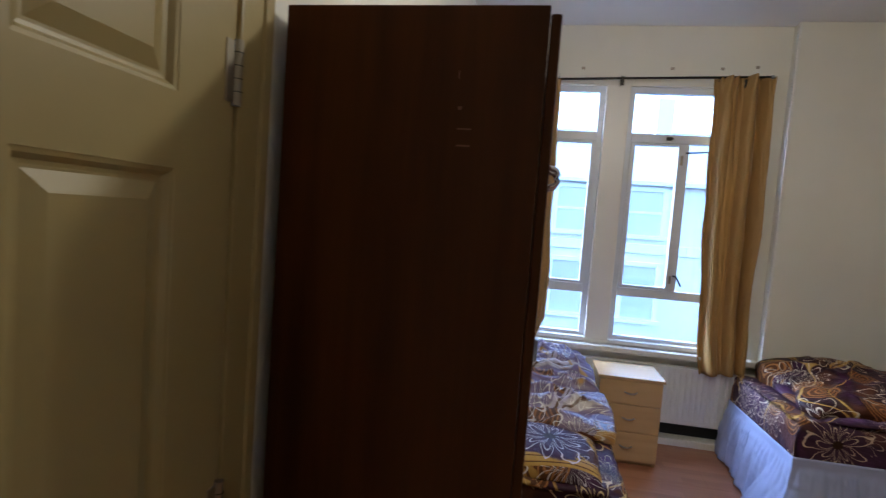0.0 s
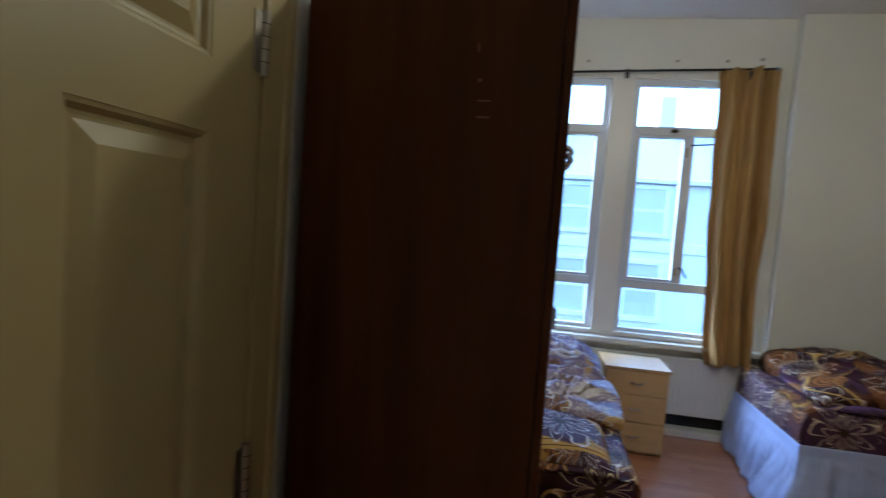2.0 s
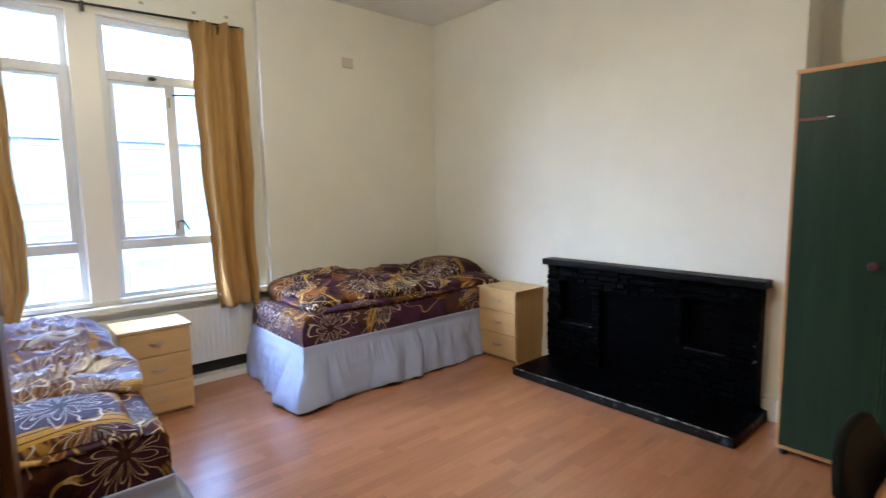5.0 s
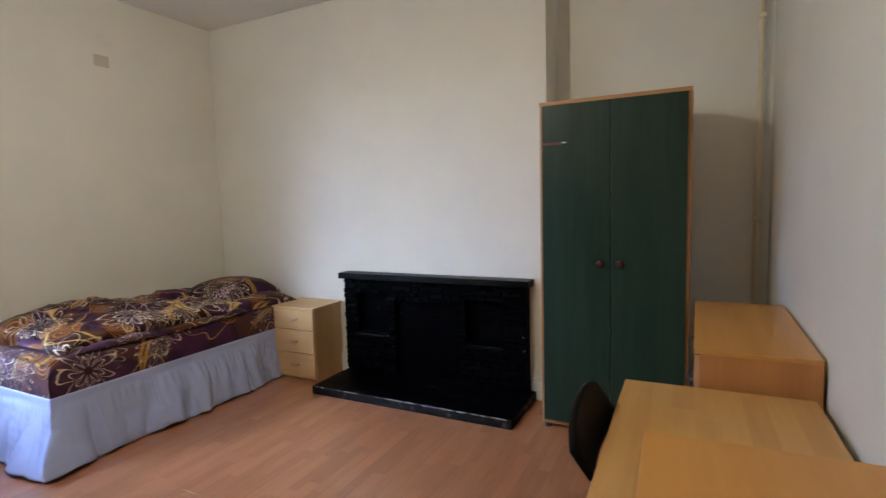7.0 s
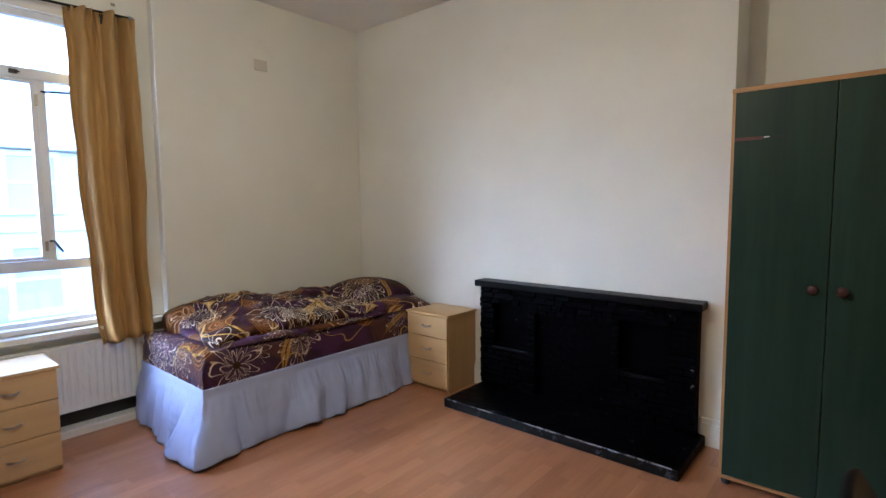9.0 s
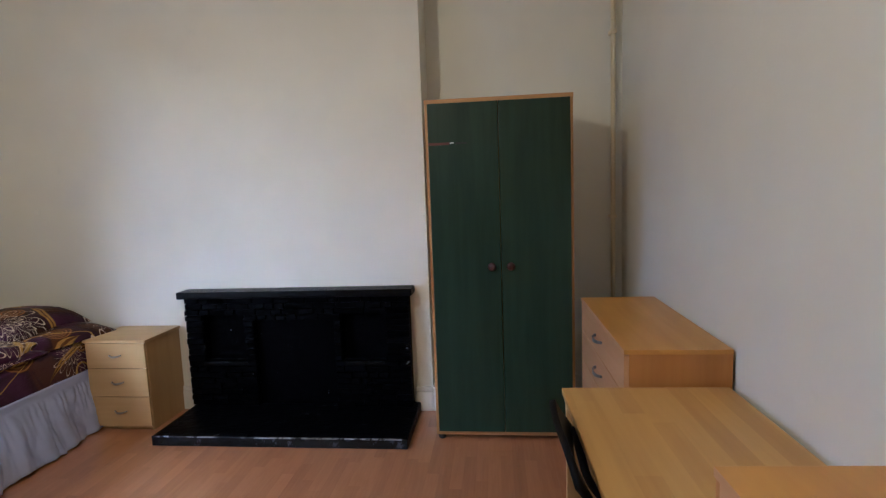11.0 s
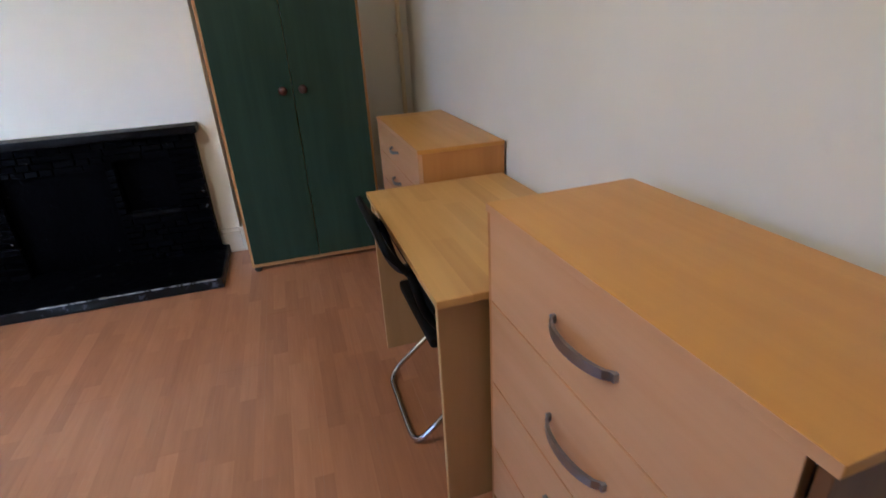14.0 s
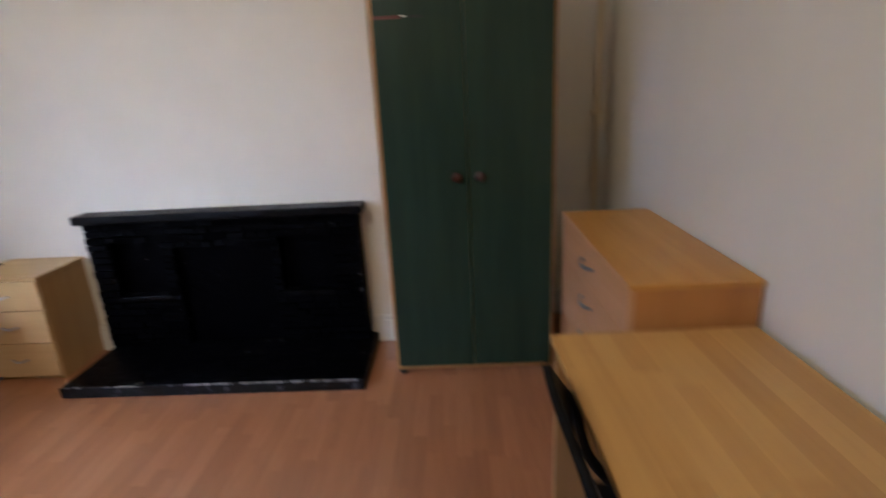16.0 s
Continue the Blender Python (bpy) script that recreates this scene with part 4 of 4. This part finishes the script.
for y0, y1, s in ((DYN + 0.006, ym - 0.002, 1), (ym + 0.002, DYF - 0.006, -1)):
    leaf = part("wardrobe_door", block(DX1 + 0.001, DX1 + 0.020, y0, y1, 0.44, DH - 0.012, 0.004), DARK, dw)
    yh = (ym - 0.05) if s > 0 else (ym + 0.05)
    h = part("handle", merge(tube(rounded([(DX1 + 0.018, yh, 1.690), (DX1 + 0.050, yh, 1.684), (DX1 + 0.050, yh, 1.646), (DX1 + 0.018, yh, 1.640)], 0.014), 0.007, 8),
                             block(DX1 + 0.019, DX1 + 0.024, yh - 0.014, yh + 0.014, 1.625, 1.705, 0.002)), CHROME, leaf, "chrome pull handle", True)
    part("escutcheon", block(DX1 + 0.019, DX1 + 0.028, yh - 0.012, yh + 0.012, 1.17, 1.26, 0.003), BRASS, leaf, "brass lock plate")
    part("hinge", block(DX1 + 0.019, DX1 + 0.026, y0 + 0.004 if s > 0 else y1 - 0.024, y0 + 0.024 if s > 0 else y1 - 0.004, 1.30, 1.34, 0.002), STEEL, leaf)
for z0, z1 in ((0.075, 0.25), (0.255, 0.435)):
    dr = part("drawer", block(DX1 + 0.001, DX1 + 0.020, DYN + 0.006, DYF - 0.006, z0, z1, 0.004), DARK, dw)
    for y in (DYN + 0.22, DYF - 0.22):
        k = part("knob", turned([(0.007, 0.0), (0.006, 0.012), (0.014, 0.018), (0.010, 0.028)], 12), BRASS, dr, "", True)
        k.matrix_local = pose(DX1 + 0.020, y, (z0 + z1) / 2, 0, 90, 0)

# ---- fireplace ----
FX, FY0, FY1, FZ = 3.440, 0.890, 2.435, 0.815
fp = thing("fireplace", "black painted stone fireplace with raised hearth, niches and mantel shelf", "fireplace")
part("mantel_shelf", block(3.395, EX + 0.0, 0.862, 2.458, FZ, 0.862, 0.008, 3), SHELF, fp)
part("hearth_slab", block(2.992, EX - 0.001, 0.850, 2.425, 0.0, 0.062, 0.010, 3), HEARTHPAINT, fp)
NICHES = ((2.02, 2.31, 0.37, 0.70), (1.05, 1.35, 0.37, 0.70), (1.40, 1.95, 0.062, 0.655))
part("hearth_edge", block(2.987, 2.994, 0.852, 2.423, 0.003, 0.059, 0.003), SCUFFED, fp, "scuffed black front edge of the hearth with painted bluish sheen")
part("rubbed_arris", block(2.9855, 2.996, 0.853, 2.422, 0.0565, 0.0635, 0.002), RUBBED, fp, "pale worn upper edge of the hearth")
part("backing", merge(block(FX + 0.075, EX, FY0 + 0.006, FY1 - 0.006, 0.062, FZ, 0)), SOOT, fp)


# the body in front of the backing, with the niches left out
cuts_y = sorted({FY0 + 0.006, FY1 - 0.006, *[v for n in NICHES for v in n[:2]]})
cuts_z = sorted({0.062, FZ, *[v for n in NICHES for v in n[2:]]})
for a, b in zip(cuts_y, cuts_y[1:]):
    for c, d in zip(cuts_z, cuts_z[1:]):
        if not any(n[0] <= (a + b) / 2 <= n[1] and n[2] <= (c + d) / 2 <= n[3] for n in NICHES):
            part("core", block(FX + 0.012, FX + 0.076, a, b, c, d, 0), SOOT, fp)
# sills whose window reflections are pale patches in the colour
part("niche_sill", block(FX - 0.008, FX + 0.075, 2.005, 2.325, 0.345, 0.372, 0.006), SILLGLINT, fp)
part("niche_sill", block(FX - 0.008, FX + 0.075, 1.035, 1.365, 0.345, 0.372, 0.006), SILLGLINT, fp)
part("fire_opening_board", block(FX + 0.045, FX + 0.06, 1.40, 1.95, 0.062, 0.655, 0.002), SOOT, fp)


# ---- beds ----
def fold(p, seed, scale=1.0):
    """Crumpled-cloth height: a few broad rolls and sharp creases."""
    x, y = p
    w = 0.55 * noise.noise((x * 2.0 * scale, y * 2.0 * scale, seed))
    r1 = 1 - abs(noise.noise((x * 3.2 * scale + w, y * 3.6 * scale, seed + 3.0))) * 2.2
    r2 = 1 - abs(noise.noise((x * 7.5 * scale, y * 6.5 * scale + w, seed + 9.0))) * 2.4
    return 0.55 * w + 0.5 * max(r1, 0) ** 2 + 0.22 * max(r2, 0) ** 2


def rim(u, p=5.0):
    u = min(abs(u * 2 - 1), 1.0)
    return (1 - u ** p) ** (1 / 2.2)


def mattress(L, W, z0, z1, seed):
    """A block of cloth over the long box; the print runs over the edges."""
    R = 0.045
    half = W / 2
    h = z1 - z0

    def cross(t):
        """The way round from the near hem, over the top, to the far hem."""
        d = t * (2 * h + W)
        if d < h - R:
            return -half, z0 + d
        if d < h + R:
            a = (d - (h - R)) / (2 * R) * math.pi / 2
            return -half + R - R * math.cos(a), z1 - R + R * math.sin(a)
        if d < h + W - R:
            return -half + (d - h), z1
        if d < h + W + R:
            a = (d - (h + W - R)) / (2 * R) * math.pi / 2
            return half - R + R * math.sin(a), z1 - R + R * math.cos(a)
        return half, z1 - (d - (h + W))

    def place(s, t):
        # s runs from the foot hem over the foot end along the bed
        d = s * (L + 2 * h)
        y, z = cross(t)
        bow = 0.006 * noise.noise((d * 5, t * 9, seed)) + 0.004 * noise.noise((d * 17, t * 23, seed))
        if d < h:
            # foot end: the section sinks from the top to the hem
            k = d / h
            x = -0.0
            zz = z0 + (z - z0) * k
            inset = R * (1 - min(1, (1 - k) * 3)) * 0.6
            return x + inset * 0.6 + bow, y * (1 - 0.02 * k), zz
        if d > L + h:
            k = 1 - (d - L - h) / h
            return L + bow, y * (1 - 0.02 * k), z0 + (z - z0) * k
        x = d - h
        ease = min(1.0, 0.35 + min(x, L - x) / 0.06)
        zz = z - (1 - min(1, ease)) * R * 0.6 * (z > z1 - R)
        return x, y + bow * (1 if abs(y) > half - 0.02 else 0), zz + (bow if abs(y) < half - 0.02 else 0)

    def uv(s, t):
        return s * (L + 2 * h) + seed * 1.7, t * (2 * h + W) + seed * 0.9

    return sheet(120, 70, place, uv)


def duvet(x0, x1, y0, y1, z, height, seed, spread=0.05, slope=0.0, crumple=0.05, fine=1.0):
    """A thrown quilt: rounded heap with an uneven edge, folded back on itself in places."""
    def place(s, t):
        u, w = s, t
        x = x0 + (x1 - x0) * u + spread * noise.noise((t * 3.0, seed, 1.0)) * (1 - 2 * u) * 1.2
        y = y0 + (y1 - y0) * w + spread * noise.noise((s * 3.2, seed, 7.0)) * (1 - 2 * w) * 1.2
        body = rim(u, 7.0) * rim(w, 7.0)
        zz = z + body * ((height + slope * w) * (0.80 + 0.35 * noise.noise((x * 1.7, y * 1.9, seed + 2)))) + crumple * fold((x * 0.30 if fine > 1 else x, y), seed, fine) * body
        out = 0.035
        for k, sx, sy in ((w / 0.12, 0, -1), ((1 - w) / 0.12, 0, 1), (u / 0.08, -1, 0), ((1 - u) / 0.08, 1, 0)):
            if k < 1:
                bulge_out = out * math.sin(math.pi * k ** 0.7)
                x, y = x + sx * bulge_out, y + sy * bulge_out
        return x + 0.012 * fold((x + 4, y), seed) * body, y, zz

    def uv(s, t):
        return s * (x1 - x0) * 1.08 + seed * 2.3 + 0.4, t * (y1 - y0) * 1.1 + seed * 1.3

    return sheet(150, 90, place, uv)


def pillow(L, W, H, seed):
    def place(s, t):
        a, b = s * 2 - 1, t * 2 - 1
        pinch = 1 - 0.10 * (abs(a) ** 3 + abs(b) ** 3) + 0.12 * (abs(a * b) ** 4)
        up = (max(0.0, 1 - abs(a) ** 2.6) * max(0.0, 1 - abs(b) ** 2.6)) ** 0.5
        return a * L / 2 * pinch, b * W / 2 * pinch, H * up + 0.010 * fold((a * 0.6, b * 0.6), seed) * up

    def under(s, t):
        x, y, z = place(s, t)
        return x, y, -0.12 * z

    def uv(s, t):
        return s * L + seed * 3.1, t * W + seed * 0.7

    return merge(sheet(40, 30, place, uv), sheet(12, 10, under, uv))


def roll(a, b, r, seed):
    """A fold of quilt turned over on itself along one edge."""
    a, b = Vector(a), Vector(b)
    along = (b - a).normalized()
    side = along.cross(Vector((0, 0, 1)))

    def place(s, t):
        u = t * 2 * math.pi
        k = r * (0.85 + 0.5 * noise.noise((s * 4, seed, 0))) * min(1.0, 0.25 + 6 * s, 0.25 + 6 * (1 - s))
        p = a + (b - a) * s + side * (1.9 * k * math.cos(u) + 0.03 * noise.noise((s * 3, seed, 5)))
        return p.x, p.y, p.z + k * 0.8 + k * 0.8 * math.sin(u) + 0.004 * noise.noise((s * 14, t * 4, seed))

    def uv(s, t):
        return s * (b - a).length + seed, t * 0.3 + seed * 0.4

    return sheet(60, 16, place, uv)


def valance(L, W, h, seed, drop=0.0):
    """Gathered skirt round the near side, the foot and the far side."""
    way = [(L, -W / 2), (0.0, -W / 2), (0.0, W / 2), (L, W / 2)]
    lens = [L, W, L]
    total = sum(lens)
    R = 0.05

    def spot(d):
        for (a, b), l in zip(zip(way, way[1:]), lens):
            if d <= l or (a, b) == (way[-2], way[-1]):
                k = min(d / l, 1.0)
                nx, ny = (b[1] - a[1]) / l, -(b[0] - a[0]) / l
                return a[0] + (b[0] - a[0]) * k, a[1] + (b[1] - a[1]) * k, -nx, -ny
            d -= l

    def place(s, t):
        d = s * total
        x, y, nx, ny = spot(d)
        # soften the two corners
        for c in (L, L + W):
            k = max(0.0, 1 - abs(d - c) / 0.15)
            if k:
                nx2, ny2 = (-1.0, -1.0) if c == L else (-1.0, 1.0)
                nx, ny = nx * (1 - k) + nx2 * k, ny * (1 - k) + ny2 * k
        # a plain band at the top, then a seam from which the cloth falls in gathers
        low = max(0.0, 0.86 - t) / 0.86
        start = min(1.0, low * 9)
        drift = d + 0.05 * noise.noise((d * 2.3, low * 1.4, seed + 5))
        # broad round folds with sharp valleys, opening towards the hem
        round_fold = abs(noise.noise((drift * 5.2, low * 0.35, seed)))
        small_fold = abs(noise.noise((drift * 11.0, low * 0.9, seed + 2)))
        flare = 0.008 + 0.050 * low + 0.150 * round_fold * low ** 0.9 + 0.040 * small_fold * low ** 0.7
        flare += 0.050 * noise.noise((d * 1.7, low, seed + 8)) * low
        # slanting creases where the cloth hangs slack
        slack = noise.noise((d * 7.0 + low * 3.0, low * 4.0 - d, seed + 3))
        flare += 0.006 * (1 - abs(slack) * 3) * start * (1 - 0.4 * low) * (abs(slack) < 0.33)
        flare += 0.004 * noise.noise((d * 24.0, low * 3.0, seed + 7)) * start
        flare += 0.0045 * math.sin(d * 150 + 8 * noise.noise((d * 9, seed, 1)) + 2 * low) * start * (1 - low) ** 2.5
        z = h * t + (1 - t) * (0.075 * round_fold + 0.020 * noise.noise((d * 3.0, seed, 6)))
        return x + nx * flare, y + ny * flare, max(0.004, z)

    return sheet(760, 30, place)


def bed(name, label, at, turn, L, W, seed, zs, zt, linen):
    b = thing(name, label, "bed", at, turn, "single beds")
    part("divan_base", block(0.03, L - 0.01, -W / 2 + 0.03, W / 2 - 0.03, 0.06, zs, 0.02), MATTRESS, b)
    for x in (0.12, L - 0.12):
        for y in (-W / 2 + 0.12, W / 2 - 0.12):
            part("castor", turned([(0.02, 0.0), (0.022, 0.03), (0.012, 0.06)], 10), RUBBER, b).matrix_local = pose(x, y, 0)
    part("mattress", mattress(L, W, zs - 0.012, zt, seed), linen, b, "mattress in plum, brown and gold floral sheet", True)
    skirt = part("valance", valance(L, W, zs - 0.004, seed), VALANCE, b, "white gathered bed valance", True)
    skirt.modifiers.new("thickness", "SOLIDIFY").thickness = 0.002
    return b


# the bed along the north wall, its foot to the west
BA = (1.555, 3.430, 0.0)
bed("bed", "single divan bed with floral linen and white valance along the wall", BA, 0, 1.90, 0.89, 1.0, 0.41, 0.60, SHEETA)
quilt = thing("duvet", "crumpled plum, brown and gold floral duvet thrown on the bed", "duvet", (0, 0, 0), 0, "duvets")
part("quilt", duvet(1.70, 2.97, 3.055, 3.86, 0.600, 0.090, 4.0, 0.07, 0.14, 0.050), FLORAL, quilt, "", True)
part("turned_edge", roll((1.70, 3.05, 0.598), (1.74, 3.80, 0.598), 0.028, 6.0), PLUMFOLD, quilt, "", True)
part("under_layer", roll((1.68, 3.035, 0.592), (2.28, 3.02, 0.592), 0.030, 9.0), PLUMFOLD, quilt, "", True)
part("hanging_edge", roll((2.10, 3.010, 0.575), (2.98, 3.03, 0.590), 0.034, 12.0), FLORAL, quilt, "", True)
pl = thing("pillow", "plump pillow in plum and gold floral case on the duvet", "pillow", (3.165, 3.44, 0.648), 6, "pillows")
part("pillow_case", pillow(0.72, 0.62, 0.165, 2.0), FLORAL, pl, "", True)
pl2 = thing("pillow", "flat pillow in brown floral case at the bed head", "pillow", (3.165, 3.27, 0.604), -8, "pillows")
part("pillow_case", pillow(0.70, 0.66, 0.085, 5.0), FLORAL, pl2, "", True)

# the bed along the west wall, its foot to the south
BB = (0.072, 1.905, 0.0)
bed("bed", "single divan bed with floral linen and white valance under the window", BB, 90, 1.96, 0.88, 2.0, 0.41, 0.59, SHEETB)
quilt = thing("duvet", "plum and cream floral duvet spread over the bed by the window", "duvet", (0, 0, 0), 0, "duvets")
# this quilt's linen carries the window sheen in its colour
part("quilt", duvet(-0.36, 0.50, 2.36, 3.84, 0.585, 0.06, 11.0, 0.04, 0.03, 0.125, 2.0), FLORALSHEEN, quilt, "", True)
part("turned_edge", roll((-0.33, 2.40, 0.588), (0.47, 2.37, 0.588), 0.034, 13.0), FLORAL, quilt, "", True)
pl3 = thing("pillow", "floral pillow lying at the foot of the bed", "pillow", (0.09, 2.17, 0.590), 88, "pillows")
part("pillow_case", pillow(0.50, 0.74, 0.075, 3.4), PILLOWPRINT, pl3, "", True)

# ---- hanging bulb, the room's own lamp ----
LAMP = (BULB[0], BULB[1], BULB[2] + 0.10)
lamp = thing("pendant_lamp", "bare warm bulb hanging on a white cord", "lamp", LAMP)
part("bulb", turned([(0.012, 0.055), (0.020, 0.035), (0.030, 0.005), (0.026, -0.020), (0.012, -0.036), (0.003, -0.039)][::-1], 16), BULBGLASS, lamp, "", True)
part("lamp_holder", turned([(0.017, 0.056), (0.020, 0.075), (0.014, 0.105), (0.004, 0.115)], 14), PLASTICWHITE, lamp)
part("cord", tube([(0, 0, 0.11), (0, 0, CZ - LAMP[2])], 0.003, 6), PLASTICWHITE, lamp)
part("ceiling_rose", turned([(0.045, CZ - LAMP[2] - 0.025), (0.05, CZ - LAMP[2] - 0.012), (0.05, CZ - LAMP[2])], 16), PLASTICWHITE, lamp)

# ---- across the street ----
ground = setting("ground", block(-400, 400, BY + 1.2, 900, -2.8, -2.7, 0), ASPHALT, "grey street far below the window", "road")
HY = 16.5


def terrace_house(x, w, wide):
    h = thing("terrace_house", "pale stucco terrace house with slate roof and white window surrounds", "house", (x, HY, -2.7), 0, "houses across the street")
    part("wall", block(0, w, 0, 7, 0, 5.75, 0), STUCCO, h)
    bm = bmesh.new()
    a = [bm.verts.new(p) for p in ((-0.02, -0.25, 5.70), (w + 0.02, -0.25, 5.70), (w + 0.02, 3.5, 7.9), (-0.02, 3.5, 7.9), (w + 0.02, 7.2, 5.7), (-0.02, 7.2, 5.7))]
    bm.faces.new(a[:4]), bm.faces.new((a[3], a[2], a[4], a[5])), bm.faces.new((a[0], a[3], a[5])), bm.faces.new((a[1], a[4], a[2]))
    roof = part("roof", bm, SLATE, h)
    part("chimney", block(w - 0.55, w + 0.0, 3.0, 4.0, 7.0, 9.0, 0), STUCCO, roof)
    part("gutter", block(-0.02, w + 0.02, -0.32, -0.18, 5.62, 5.76, 0.03), WHITETRIM, h)
    part("string_course", block(0, w, -0.10, 0.0, 3.55, 3.85, 0.02), WHITETRIM, h)
    for z0, z1 in ((4.15, 5.45), (1.55, 3.15)):
        for k in range(2):
            xc = w * (0.27 + 0.46 * k)
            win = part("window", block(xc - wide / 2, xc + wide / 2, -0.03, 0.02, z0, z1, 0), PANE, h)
            part("frame", merge(block(xc - wide / 2 - 0.14, xc - wide / 2, -0.10, 0.0, z0 - 0.1, z1 + 0.14, 0.01), block(xc + wide / 2, xc + wide / 2 + 0.14, -0.10, 0.0, z0 - 0.1, z1 + 0.14, 0.01),
                                block(xc - wide / 2, xc + wide / 2, -0.10, 0.0, z1, z1 + 0.14, 0.01), block(xc - wide / 2, xc + wide / 2, -0.06, 0.0, (z0 + z1) / 2 - 0.04, (z0 + z1) / 2 + 0.04, 0.005)), WHITETRIM, win)
            part("sill", block(xc - wide / 2 - 0.2, xc + wide / 2 + 0.2, -0.2, 0.0, z0 - 0.16, z0 - 0.04, 0.01), WHITETRIM, win)
    part("front_door", block(w * 0.5 - 0.42, w * 0.5 + 0.42, -0.04, 0.02, 0.1, 2.2, 0.01), PANE, h)
    return h


house = terrace_house(-9.4, 4.7, 0.95)
for k in range(1, 6):
    copy_thing(house, pose(-9.4 + 4.7 * k, HY, -2.7))


# ---- pieces: fireplace stones and floor boards ----
rng = random.Random(5)


def rough_stone(l, h, d):
    bm = block(0, d, 0, l, 0, h, 0.0035, 1)
    for v in bm.verts:
        if v.co.x < d / 2:
            v.co += Vector((rng.uniform(-0.003, 0.003), rng.uniform(-0.002, 0.002), rng.uniform(-0.0022, 0.0022)))
    return bm


stones = [finish(rough_stone(l, 0.0365, 0.030), "stone", SOOT) for l in (0.07, 0.07, 0.11, 0.11, 0.15, 0.15, 0.20)]
sizes = (0.07, 0.07, 0.11, 0.11, 0.15, 0.15, 0.20)
z, row = 0.064, 0
while z + 0.037 < FZ + 0.004:
    y = FY0
    while y < FY1 - 0.03:
        free = FY1 - y
        hole = [n for n in NICHES if n[2] - 0.01 < z + 0.018 < n[3] and n[0] < FY1 and n[1] > y + 1e-4]
        stop = min([n[0] for n in hole if n[0] > y + 1e-4] + [FY1])
        inside = [n for n in hole if n[0] - 1e-4 <= y < n[1] - 1e-4]
        if inside:
            y = inside[0][1]
            continue
        fit = [k for k in range(len(sizes)) if sizes[k] <= stop - y + 1e-6]
        k = rng.choice(fit) if fit else 0
        l = sizes[k]
        real = min(l, stop - y)
        if stop - y - real < 0.055:
            real = stop - y
        ob = new("stone", stones[k])
        ob.parent = fp
        ob.matrix_local = Matrix.Translation((FX - rng.uniform(0.0, 0.011), y + 0.002, z)) @ Matrix.Diagonal((1, (real - 0.004) / l, rng.uniform(0.95, 1.02), 1))
        y += real
    z += 0.0395
    row += 1

floor_ob = bpy.data.objects["floor"]
BW, BL = 0.1935, 1.29
boards = {}
y = SY
j = 0
while y < BY:
    x = WX - (j * 0.43) % BL
    w = min(BW, BY - y)
    while x < AX:
        a, b = max(x, WX), min(x + BL, AX)
        if b - a > 0.01:
            key = (round(b - a, 3), round(w, 3))
            if key not in boards:
                boards[key] = finish(block(0, b - a - 0.0003, 0, w - 0.0003, -0.012, 0.0, 0.0004, 1), "floor_board", LAMINATE)
            ob = new("floor_board", boards[key])
            ob.parent = floor_ob
            ob.location = (a, y, 0)
        x += BL
    y += BW
    j += 1
